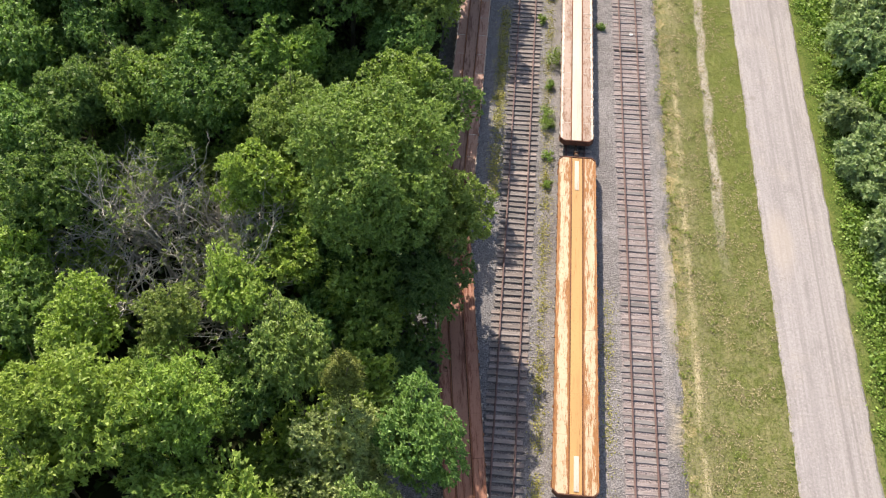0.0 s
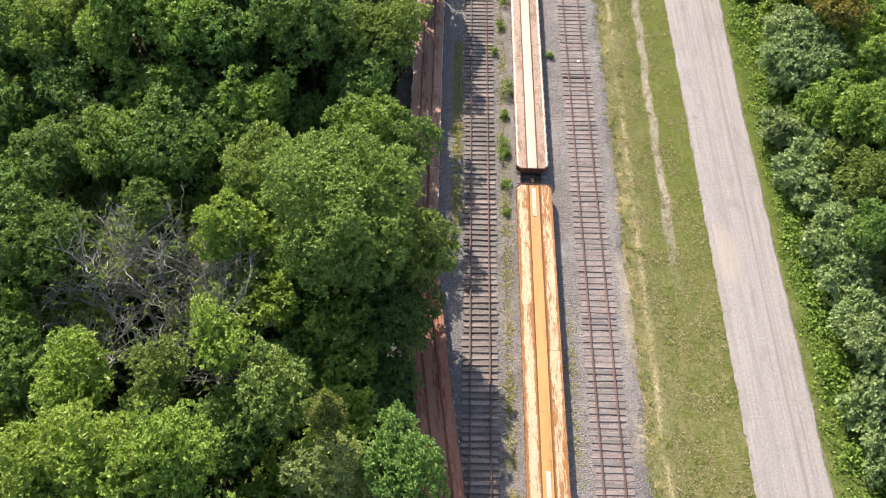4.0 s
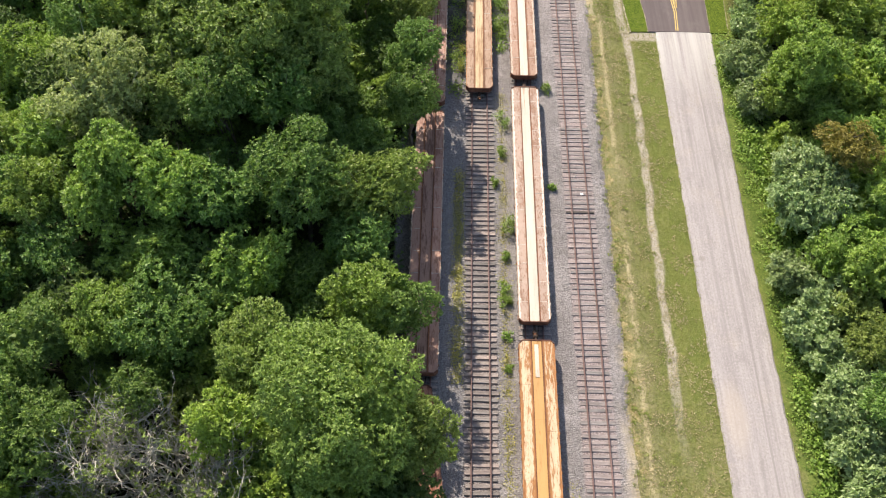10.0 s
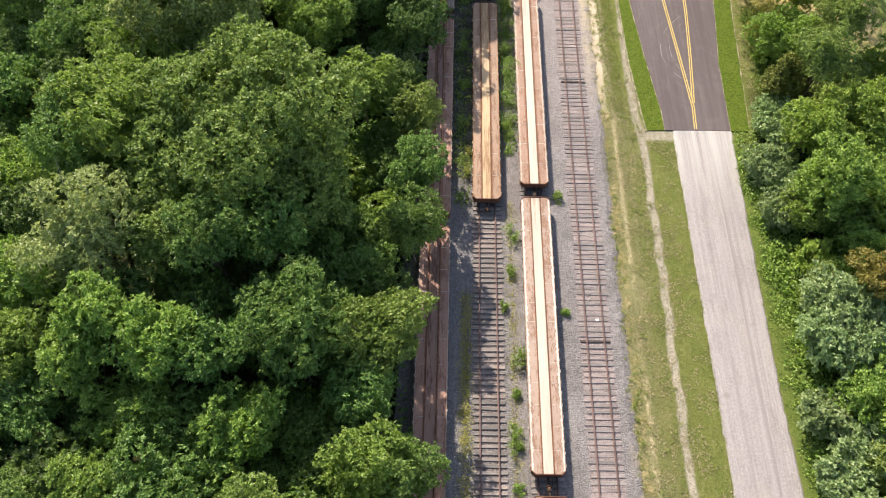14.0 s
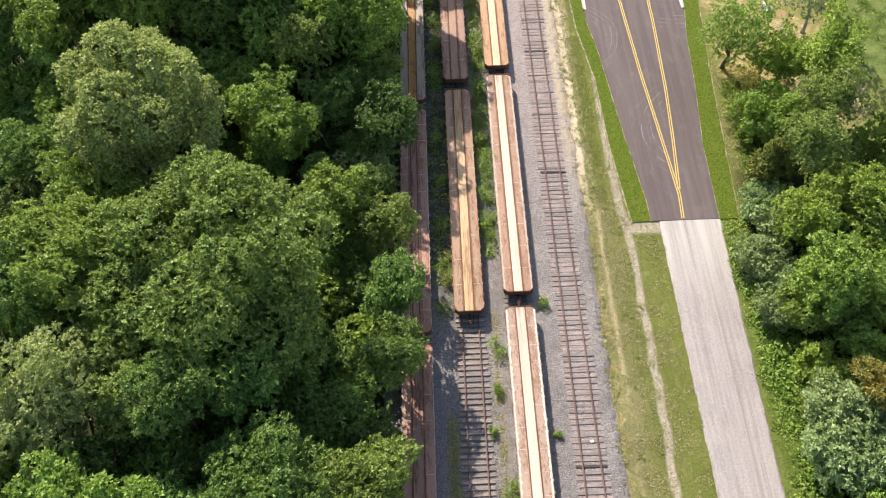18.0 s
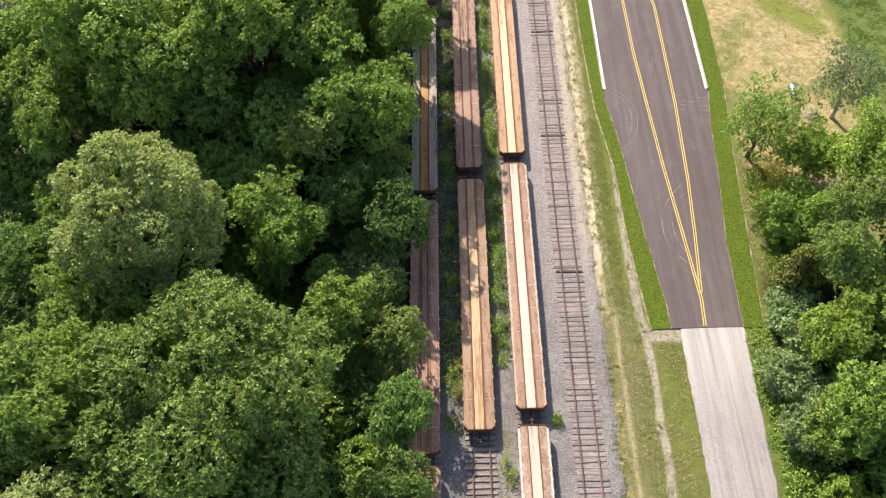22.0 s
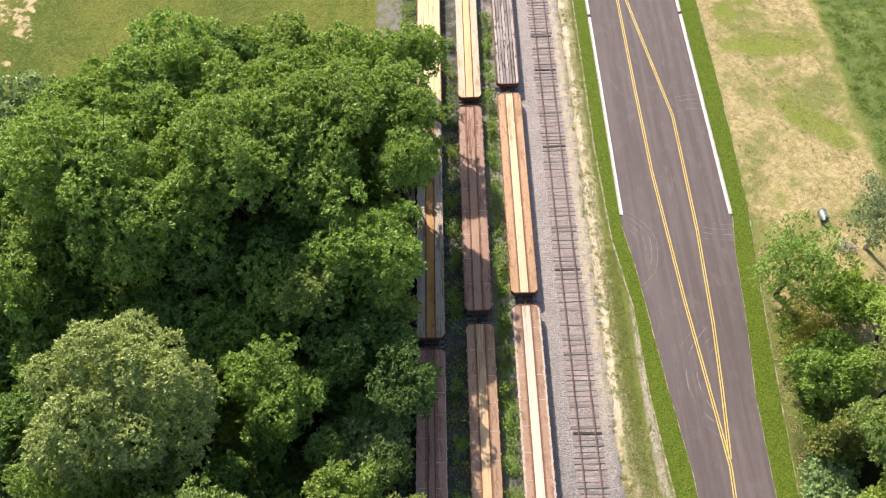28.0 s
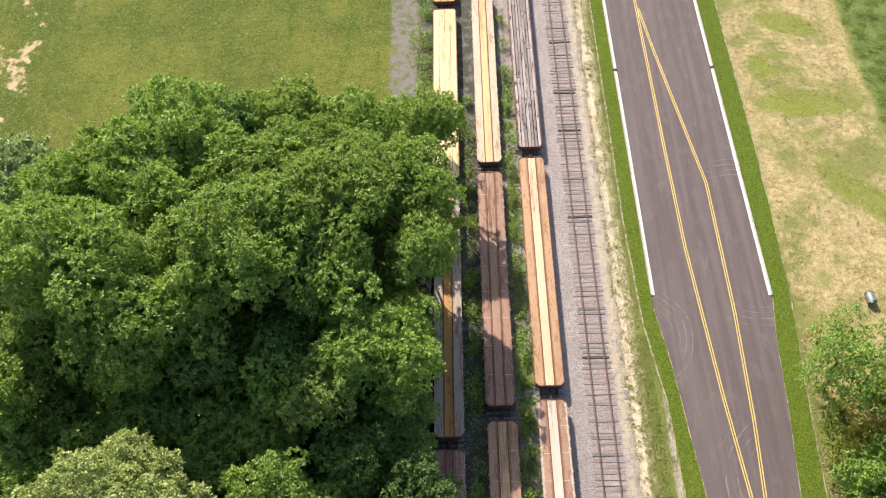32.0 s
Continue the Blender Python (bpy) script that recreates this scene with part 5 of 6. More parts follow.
rng0 = random.Random(3)
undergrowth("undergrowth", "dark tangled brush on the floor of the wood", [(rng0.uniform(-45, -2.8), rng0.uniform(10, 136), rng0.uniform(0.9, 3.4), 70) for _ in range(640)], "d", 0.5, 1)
undergrowth("undergrowth", "low green brush along the gravel road", [(rng0.uniform(0, 1) ** 1.4 * 12 + 30.5, rng0.uniform(12, 84), rng0.uniform(0.3, 0.9), 60) for _ in range(620)], "g", 0.34, 2)
undergrowth("undergrowth", "low weeds and vines between the rows of cars", [(rng0.gauss(2.2, 0.3), rng0.uniform(76, 136), rng0.uniform(0.25, 0.6), 34) for _ in range(100)] + [(rng0.gauss(6.85, 0.28), 82 + 66 * rng0.random(), rng0.uniform(0.2, 0.6), 34) for _ in range(270)], "g", 0.22, 5, 0.0)
undergrowth("undergrowth", "tall dry grass and weeds beside the locust tree", [(rng0.uniform(33.4, 40.5), rng0.uniform(97, 112), rng0.uniform(0.15, 0.6), 24) for _ in range(150)] + [(rng0.gauss(35.9, 0.9), rng0.gauss(99.5, 2.2), rng0.uniform(0.2, 0.7), 30) for _ in range(90)], "s", 0.19, 9)
undergrowth("undergrowth", "tall green grass at the foot of the trees", [(rng0.uniform(33.4, 35.6), rng0.uniform(86, 104), rng0.uniform(0.15, 0.5), 40) for _ in range(170)], "g", 0.2, 12)
undergrowth("undergrowth", "bright low weeds on the shoulder of the gravel road", [(29.3 + 2.3 * rng0.random() ** 0.8, rng0.uniform(12, 86), rng0.uniform(0.1, 0.4), 34) for _ in range(330)], "b", 0.2, 15)
undergrowth("undergrowth", "rank green weeds beyond the dry field", [(rng0.uniform(48.8, 60), rng0.uniform(108, 172), rng0.uniform(0.12, 0.4), 44) for _ in range(700)], "g", 0.17, 14)
undergrowth("undergrowth", "rank weeds beside the outermost row of cars", [(rng0.gauss(-2.6, 0.5), rng0.uniform(136, 166), rng0.uniform(0.3, 0.9), 40) for _ in range(70)], "g", 0.26, 6)

# ---- flat cars ----
DECK_TOP = 1.34


def wheel_data():
    v, f = tube_data([(-0.07, 0, 0), (0.0, 0, 0), (0.0, 0, 0), (0.07, 0, 0)], [0.42, 0.42, 0.46, 0.46], 18)
    return v, f


WHEEL = mesh_of("wheel", *wheel_data(), STEEL)
AXLE = mesh_of("axle", *tube_data([(-0.75, 0, 0), (0.75, 0, 0)], [0.07, 0.07], 8), STEEL)
SIDE_FRAME = boxes_mesh("side_frame", [(-0.07, 0.07, -1.2, 1.2, 0.42, 0.58, 0.03), (-0.09, 0.09, -0.3, 0.3, 0.2, 0.42, 0.02), (-0.08, 0.08, -1.05, -0.75, 0.3, 0.42, 0.02), (-0.08, 0.08, 0.75, 1.05, 0.3, 0.42, 0.02)], STEEL)
BOLSTER = boxes_mesh("bolster", [(-0.95, 0.95, -0.2, 0.2, 0.42, 0.7, 0.03)], STEEL)
COUPLER = boxes_mesh("coupler", [(-0.09, 0.09, -0.75, 0.1, 0.6, 0.8, 0.02), (-0.17, 0.17, -0.98, -0.72, 0.55, 0.85, 0.05)], STEEL)
KNUCKLE = boxes_mesh("knuckle", [(-0.02, 0.14, -1.1, -0.98, 0.58, 0.82, 0.03)], RUST)
POCKET = boxes_mesh("stake_pocket", [(-0.045, 0.02, -0.09, 0.09, -0.16, 0.025, 0.012)], WHITE_RIM)
POCKET_RUST = boxes_mesh("stake_pocket", [(-0.045, 0.02, -0.08, 0.08, -0.16, 0.02, 0.012)], RUST)
TIE_DOWN = boxes_mesh("tie_down", [(-0.03, 0.03, -0.04, 0.04, -0.02, 0.03, 0.01)], RUST)
HOSE = mesh_of("air_hose", *tube_data([(0.35, -0.05, 0.75), (0.36, -0.3, 0.62), (0.3, -0.55, 0.42), (0.22, -0.7, 0.4)], [0.025] * 4, 6), STEEL)
STEP = boxes_mesh("stirrup_step", [(-0.03, 0.0, -0.2, -0.17, 0.45, 1.1, 0.005), (-0.03, 0.0, 0.17, 0.2, 0.45, 1.1, 0.005), (-0.05, 0.02, -0.2, 0.2, 0.43, 0.47, 0.005)], RUST)


def flat_car(label, x, y0, y1, half, centre, side, rim, planks=0, white_rim=True, turn=0.0, seed=0, plates=10, flange=0.42, marks=False):
    """A long flat car whose deck runs from y0 to y1 along the track at x; half: half its width; flange: half width of the middle strip."""
    length, rng = y1 - y0, random.Random(seed)
    rough_wood = 1.0 if planks > 5 else 0.2
    place = Matrix.Translation((x, (y0 + y1) / 2, 0)) @ Matrix.Rotation(turn, 4, "Z")
    car = thing("flat_car", label, "rail car", "parked flat cars", "", place)
    h = length / 2
    z = DECK_TOP
    cut = 0.30
    # frame below the deck, with cut corners
    outline = [(-half + 0.06 + cut, -h + 0.02), (half - 0.06 - cut, -h + 0.02), (half - 0.06, -h + cut), (half - 0.06, h - cut), (half - 0.06 - cut, h - 0.02), (-half + 0.06 + cut, h - 0.02), (-half + 0.06, h - cut), (-half + 0.06, -h + cut)]
    part("under_deck", prism("under_deck", outline, z - 0.28, z - 0.055, STEEL), car, "dark steel deck frame")
    part("centre_sill", boxes_mesh("centre_sill", [(-0.35, 0.35, -h + 0.3, h - 0.3, 0.72, z - 0.28)], STEEL), car)
    for s in (-1, 1):
        a, b = sorted((s * (half - 0.055), s * half))
        part("side_sill", boxes_mesh("side_sill", [(a, b, -h + cut, h - cut, 0.84, z - 0.012, 0.012)], rim), car)
    for e in (-1, 1):
        y = e * h
        pts = [(-half + cut, y), (half - cut, y), (half, y - e * cut), (half, y - e * (cut + 0.07)), (half - cut - 0.03, y - e * 0.07), (-half + cut + 0.03, y - e * 0.07), (-half, y - e * (cut + 0.07)), (-half, y - e * cut)]
        if e > 0:
            pts = pts[::-1]
        part("end_sill", prism("end_sill", pts, 0.82, z + 0.035, END_RUST), car, "rusty end sill with angled corners")
    # deck plates on both sides of the middle strip
    inner, outer = flange + 0.075, half - 0.06
    end = h - 0.09
    if planks:
        w = (2 * outer) / planks
        for i in range(planks):
            a = -outer + i * w
            y = -end
            while y < end - 0.05:
                e = min(end, y + (rng.uniform(2.5, 7.5) * 2 if planks > 5 else 99.0))
                if end - e < 1.5:
                    e = end
                d = rng.uniform(-0.012, 0.008)
                v, f = box_data(a + 0.012 + rng.uniform(0, 0.05) * rough_wood, a + w - 0.012 - rng.uniform(0, 0.05) * rough_wood, y + 0.012, e - 0.012 - rng.uniform(0, 0.12) * rough_wood, z - 0.055, z + d, 0.012)
                part("plank", mesh_of("plank", v, f, side if i % 3 else centre), car)
                y = e
    else:
        step = 2 * end / plates
        for s in (-1, 1):
            for i in range(plates):
                a, b = sorted((s * inner, s * outer))
                y = -end + i * step
                d = rng.uniform(-0.010, 0.004)
                c = cut - 0.02
                x_in, x_out = s * inner, s * outer
                if i == 0:
                    pts = [(x_in, y), (x_out - s * c, y), (x_out, y + c), (x_out, y + step - 0.012), (x_in, y + step - 0.012)]
                elif i == plates - 1:
                    pts = [(x_in, y), (x_out, y), (x_out, y + step - c), (x_out - s * c, y + step), (x_in, y + step)]
                else:
                    pts = [(x_in, y), (x_out, y), (x_out, y + step - 0.012), (x_in, y + step - 0.012)]
                if s < 0:
                    pts = pts[::-1]
                part("deck_plate", prism("deck_plate", pts, z - 0.055, z + d, side), car)
        if marks:
            for s in (-1, 1):
                for i in range(plates - 1):
                    y = -end + (i + 1) * step + rng.uniform(-0.03, 0.03)
                    a, b = sorted((s * (inner + 0.02), s * (outer - rng.uniform(0.0, 0.25))))
                    part("cross_strap", boxes_mesh("cross_strap", [(a, b, y - 0.03, y + 0.015, z - 0.03, z + 0.01, 0.004)], WHITE_RIM), car, "pale strap across the deck plates")
        # the middle strip lies between two low guide rails
        n = 4
        for i in range(n):
            y = -end + i * 2 * end / n
            v, f = box_data(-flange + 0.03, flange - 0.03, y + 0.002, y + 2 * end / n - 0.002, z - 0.055, z - 0.018, 0.004)
            part("centre_plate", mesh_of("centre_plate", v, f, centre), car, "worn middle strip of the deck")
        for s in (-1, 1):
            a, b = sorted((s * (flange + 0.002), s * (flange + 0.072)))
            part("guide_rail", boxes_mesh("guide_rail", [(a, b, -end + 0.05, end - 0.05, z - 0.1, z + 0.05, 0.008)], GUIDE), car, "rusty guide rail along the deck")
    # stake pockets, tie-downs
    n = int(length / 1.02)
    for s in (-1, 1):
        for i in range(n):
            y = -h + 0.75 + (length - 1.5) * i / (n - 1) + rng.uniform(-0.06, 0.06)
            part("stake_pocket", POCKET if white_rim and rng.random() < 0.6 else POCKET_RUST, car, "", Matrix.Translation((s * (half + 0.045), y, z)))
    for s in (-1, 1):
        for i in range(8):
            part("tie_down", TIE_DOWN, car, "", Matrix.Translation((s * (half - 0.2), -h + 1.8 + (length - 3.6) * i / 7 + rng.uniform(-0.2, 0.2), z)))
    # running gear
    for e in (-1, 1):
        gear = part("bogie", BOLSTER, car, "dark steel bogie", Matrix.Translation((0, e * (h - 2.9), 0)))
        for s in (-1, 1):
            part("side_frame", SIDE_FRAME, gear, "", Matrix.Translation((s * 0.98, 0, 0)))
        for yy in (-0.88, 0.88):
            part("axle", AXLE, gear, "", Matrix.Translation((0, yy, 0.76)))
            for s in (-1, 1):
                part("wheel", WHEEL, gear, "", Matrix.Translation((s * 0.745, yy, 0.76)) @ Matrix.Rotation(0 if s > 0 else math.pi, 4, "Z"))
        flip = Matrix.Rotation(0 if e < 0 else math.pi, 4, "Z")
        c = part("coupler", COUPLER, car, "", flip @ Matrix.Translation((0, -h + 0.2, 0)))
        part("knuckle", KNUCKLE, c)
        part("air_hose", HOSE, car, "", flip @ Matrix.Translation((0, -h, 0)))
        for s in (-1, 1):
            part("stirrup_step", STEP, car, "", Matrix.Translation((s * (half - 0.02), e * (h - 0.9), 0)))
    return car


def split_wood(name, a, b):
    """Sun-bleached planks with long dark splits and rotten hollows."""
    n = Nodes(name)
    v = n.coords((1, 0.12, 1))
    broad, grain = n.noise(v, 1.4), n.noise(v, 16.0, 4.0, 0.7)
    own = n.tree.nodes.new("ShaderNodeObjectInfo").outputs["Random"]
    colour = n.mix(n.ramp(broad, 0.35, 0.65), a, b)
    colour = n.add("HueSaturation", Color=colour, Value=n.math("MULTIPLY_ADD", own, 0.4, 0.8)).outputs[0]
    split = n.ramp(n.noise(n.coords((1, 0.22, 1)), 3.4, 5.0, 0.65), 0.575, 0.625)
    colour = n.mix(n.math("MULTIPLY", split, 0.9), colour, (0.03, 0.022, 0.02))
    colour = n.mix(n.math("MULTIPLY", n.ramp(grain, 0.5, 0.7), 0.45), colour, (0.12, 0.10, 0.095))
    n.bump(n.math("SUBTRACT", grain, n.math("MULTIPLY", split, 2.0)), 0.6, 0.02)
    return n.finish(colour, 0.9, 0.0, 0.25)


EDGES = ((0.52, 0.16), (1.38, 0.2))
CHALK = (0.68, 0.61, 0.54)
RIM_RED = worn_paint("rim_red_brown", (0.30, 0.14, 0.085), (0.20, 0.085, 0.05), 0.5)
RIM_ORANGE = worn_paint("rim_orange", (0.52, 0.245, 0.10), (0.37, 0.15, 0.065), 0.4)
RIM_PALE = worn_paint("rim_pale", (0.60, 0.48, 0.41), (0.40, 0.2, 0.12), 0.5, 0.5, scale=3.0)
P = {
    "orange_mid": worn_paint("orange_yellow_strip", (0.574, 0.326, 0.122), (0.452, 0.226, 0.078), 0.12, 0.08),
    "cream_worn": worn_paint("cream_worn_to_rust", (0.626, 0.487, 0.331), (0.420, 0.190, 0.074), 0.44, 0.13, scale=2.6, edges=EDGES),
    "white_mid": worn_paint("white_strip", (0.590, 0.540, 0.462), (0.522, 0.383, 0.287), 0.12, 0.05),
    "pink_side": worn_paint("pinkish_deck", (0.440, 0.318, 0.258), (0.345, 0.205, 0.145), 0.5, 0.3, scale=2.5, rim=CHALK),
    "red_side": worn_paint("red_brown_deck", (0.383, 0.235, 0.170), (0.313, 0.170, 0.113), 0.4, 0.3, scale=2.5, edges=((0.52, 0.14),), rim=(0.487, 0.392, 0.322)),
    "tan_mid": worn_paint("cream_strip", (0.626, 0.509, 0.348), (0.487, 0.313, 0.174), 0.25, 0.1),
    "tan_side": worn_paint("tan_orange_deck", (0.461, 0.274, 0.161), (0.374, 0.200, 0.113), 0.36, 0.2, scale=2.4, edges=EDGES),
    "dun_side": worn_paint("dun_brown_deck", (0.370, 0.232, 0.155), (0.280, 0.156, 0.100), 0.42, 0.2, scale=2.4, edges=((0.52, 0.14),)),
    "dun_mid": worn_paint("dun_orange_strip", (0.580, 0.400, 0.235), (0.420, 0.262, 0.150), 0.36, 0.05),
    "pale_side": worn_paint("pale_dusty_deck", (0.505, 0.413, 0.304), (0.418, 0.287, 0.174), 0.3, 0.15, scale=2.4),
    "brown_mid": worn_paint("brown_strip", (0.345, 0.205, 0.148), (0.220, 0.115, 0.078), 0.42, 0.1),
    "brown_side": worn_paint("brown_deck", (0.330, 0.188, 0.142), (0.235, 0.120, 0.085), 0.42, 0.15, scale=2.4, edges=((0.52, 0.14),)),
    "grey_plank": split_wood("grey_weathered_planks", (0.235, 0.195, 0.195), (0.38, 0.325, 0.322)),
    "grey_plank_pale": split_wood("pale_weathered_planks", (0.30, 0.255, 0.25), (0.44, 0.385, 0.375)),
    "maroon_side": worn_paint("maroon_deck", (0.390, 0.172, 0.112), (0.255, 0.092, 0.056), 0.48, 0.12, scale=2.6, edges=((0.55, 0.14),)),
    "maroon_mid": worn_paint("maroon_strip", (0.340, 0.195, 0.150), (0.200, 0.100, 0.075), 0.45, 0.1),
    "rust_mid": worn_paint("red_rust_strip", (0.330, 0.150, 0.098), (0.215, 0.082, 0.052), 0.48, 0.1),
    "grey_mid": worn_paint("grey_brown_strip", (0.400, 0.325, 0.265), (0.275, 0.180, 0.132), 0.35, 0.1),
    "yellow_mid": worn_paint("dull_yellow_strip", (0.600, 0.410, 0.195), (0.480, 0.300, 0.135), 0.2, 0.06),
    "grey_brown_side": worn_paint("grey_brown_deck", (0.420, 0.235, 0.180), (0.300, 0.150, 0.108), 0.45, 0.2, scale=2.5, edges=((0.5, 0.14),)),
    "rust_orange": worn_paint("rust_orange_deck", (0.452, 0.226, 0.065), (0.331, 0.144, 0.048), 0.35),
    "yellow_deck": worn_paint("cream_yellow_deck", (0.626, 0.513, 0.287), (0.505, 0.357, 0.157), 0.15, 0.1),
}
flat_car("flat car, cream deck worn to rust, orange-yellow middle strip", 9.07, 20.1, 47.38, 1.44, P["orange_mid"], P["cream_worn"], RIM_ORANGE, white_rim=False, seed=1, plates=7)
flat_car("flat car with white middle strip, pinkish deck and chalky rim", 9.02, 49.03, 75.75, 1.33, P["white_mid"], P["pink_side"], RIM_PALE, seed=2, plates=14, marks=True)
flat_car("flat car with a white middle strip and red-brown deck plates", 9.04, 77.25, 104.85, 1.32, P["white_mid"], P["red_side"], RIM_PALE, seed=3, plates=11, marks=True)
flat_car("flat car with a cream middle strip and tan-orange deck", 9.03, 106.15, 133.4, 1.31, P["tan_mid"], P["tan_side"], RIM_ORANGE, white_rim=False, seed=4, plates=8)
flat_car("flat car decked with grey weathered planks", 9.05, 134.8, 162.6, 1.3, P["grey_plank_pale"], P["grey_plank"], RIM_RED, planks=7, white_rim=False, seed=5)
flat_car("tan flat car with an orange middle strip, last of its row", 4.52, 75.4, 102.9, 1.31, P["dun_mid"], P["dun_side"], RIM_ORANGE, seed=6, plates=10, marks=True)
flat_car("dark brown flat car under overhanging leaves", 4.45, 104.3, 131.5, 1.33, P["brown_mid"], P["brown_side"], RIM_RED, seed=7, plates=9, marks=True)
flat_car("flat car with pale deck and orange-yellow middle strip", 4.5, 132.8, 161.0, 1.3, P["yellow_mid"], P["pale_side"], RIM_PALE, seed=8, plates=9)
flat_car("maroon flat car beside the trees, angled on a curve", 1.05, 15.6, 43.2, 1.36, P["rust_mid"], P["maroon_side"], RIM_RED, seed=9, plates=9, turn=radians(7.2), flange=0.5)
flat_car("maroon-brown flat car half hidden by trees", -0.2, 44.2, 72.3, 1.33, P["maroon_mid"], P["grey_brown_side"], RIM_PALE, seed=10, plates=12, flange=0.46, marks=True)
flat_car("dark brown flat car half hidden by trees", -0.2, 73.4, 100.3, 1.33, P["maroon_mid"], P["grey_brown_side"], RIM_PALE, seed=11, plates=12, flange=0.3, marks=True)
flat_car("flat car with rust-orange and grey deck under the trees", -0.2, 101.4, 129.3, 1.33, P["rust_orange"], P["grey_mid"], RIM_PALE, seed=12, plates=9)
flat_car("cream-yellow flat car with long deck boards", -0.2, 130.7, 158.0, 1.42, P["yellow_deck"], P["yellow_deck"], RIM_ORANGE, planks=4, white_rim=False, seed=13)
flat_car("rust-orange flat car at the end of its row", -0.2, 159.3, 187.0, 1.42, P["rust_orange"], P["rust_orange"], RIM_ORANGE, white_rim=False, seed=14, plates=8)

# pale boards lie at both ends of the orange-striped deck
for x, y, reach in ((9.1, 21.5, 1.15), (9.03, 45.5, 1.45)):
    board = thing("board", "short pale board lying on the flat car deck", "board", "boards on the deck", "", Matrix.Translation((x, y, DECK_TOP - 0.016)))
    part("plank", boxes_mesh("plank", [(-0.16, 0.16, -reach, reach, 0.0, 0.04, 0.008)], P["white_mid"]), board)

# ---- weeds, grass and small things ----
def weed(x, y, size, kind="g", label="green weed growing in the ballast", count=420):
    rng = np.random.default_rng(int(x * 31 + y * 17))
    w = thing("weed", label, "weed", "weeds between the tracks", "", Matrix.Translation((x, y, 0.04)))
    c = rng.normal(size=(9, 3)) * (0.34 * size, 0.5 * size, 0.2 * size) + (0, 0, 0.5 * size)
    p = c[rng.integers(0, 9, count)] + rng.normal(size=(count, 3)) * 0.2 * size
    p[:, 2] = np.abs(p[:, 2])
    d = rng.normal(size=(count, 3)) * 0.6 + (0, 0, 1)
    d /= np.linalg.norm(d, axis=1, keepdims=True)
    v = leaf_quads(rng, p, d, 0.12 + 0.05 * size, 0.06 + 0.025 * size).reshape(-1, 3)
    part("leaves", fast_mesh("leaves", v, np.arange(len(v)).reshape(-1, 4), LEAF[kind]), w)
    for q in c[:4]:
        part("stem", mesh_of("stem", *tube_data([(0, 0, -0.08), (q[0] * 0.5, q[1] * 0.5, q[2] * 0.6), tuple(q)], [0.02, 0.014, 0.006], 4), BARK), w)


WEEDS = [
    (6.9, 59.5, 1.2), (6.8, 56.2, 0.6), (6.7, 52.9, 0.8), (6.8, 51.6, 0.7), (6.8, 48.4, 0.5), (6.0, 64.5, 0.5), (6.7, 68.0, 0.7), (6.9, 45.2, 0.4), (6.8, 72.0, 0.8),
    (11.3, 76.5, 0.7), (11.3, 64.0, 0.5), (6.9, 86.0, 1.2), (6.7, 89.5, 1.3), (6.8, 93.0, 1.4), (6.9, 96.5, 1.2), (6.7, 100.0, 1.3), (6.9, 103.5, 1.2), (6.8, 107.0, 1.0),
    (6.9, 111.0, 1.8), (6.8, 115.0, 1.0), (6.9, 119.0, 1.2), (6.8, 124.0, 1.1), (6.9, 128.5, 1.2), (6.8, 133.0, 1.5), (6.9, 137.0, 1.9), (6.8, 142.0, 1.1), (6.9, 147.0, 1.3),
]
for row in WEEDS:
    weed(*row)
for row in [(6.8, 152.0, 1.2), (6.9, 157.0, 1.1), (2.3, 138.0, 1.3), (2.3, 143.0, 1.0), (2.2, 106.0, 1.3), (2.3, 110.5, 1.2), (2.2, 114.5, 1.4), (2.3, 118.5, 1.3), (2.2, 97.0, 1.2), (2.3, 91.0, 1.0), (2.2, 86.0, 1.1), (2.4, 80.0, 0.9), (2.3, 125.0, 1.2), (2.2, 130.0, 1.2)]:
    weed(*row)
for row in [(2.6, 79.5, 0.9), (2.7, 82.0, 0.7)]:
    weed(*row, "s", "brown dry weed in the ballast", 160)
dry_row = random.Random(8)
undergrowth("undergrowth", "line of small dry weeds along the ballast", [(dry_row.gauss(2.65, 0.14), dry_row.uniform(44, 66), dry_row.uniform(0.08, 0.2), 12) for _ in range(300)] + [(dry_row.gauss(6.75, 0.2), dry_row.uniform(47, 76), dry_row.uniform(0.06, 0.14), 8) for _ in range(260)] + [(dry_row.gauss(6.75, 0.12), dry_row.uniform(14, 47), dry_row.uniform(0.08, 0.18), 10) for _ in range(300)] + [(dry_row.gauss(11.42, 0.08), dry_row.uniform(14, 36), dry_row.uniform(0.06, 0.16), 9) for _ in range(150)], "s", 0.13, 7, 0.03)
for row in [(-2.4, 141.0, 1.6), (-2.5, 145.0, 1.8), (-2.3, 149.5, 1.6), (-2.5, 154.0, 1.8), (-2.4, 158.5, 1.6), (-2.3, 137.5, 1.8)]:
    weed(*row, "g", "tall weed beside the cars", 320)


def blades(name, label, spots, material, seed, size=0.2):
    rng = np.random.default_rng(seed)
    p = np.asarray(spots)
    n = len(p)
    d = rng.normal(size=(n, 3)) * (0.4, 0.4, 0.2) + (0, 0, 1)
    d /= np.linalg.norm(d, axis=1, keepdims=True)
    v = leaf_quads(rng, p, d, size, size * 0.45).reshape(-1, 3)
    ob = new(name, fast_mesh(name, v, np.arange(len(v)).reshape(-1, 4), material))
    return tagged(ob, label, "grass", kind="stuff")


rg = np.random.default_rng(21)


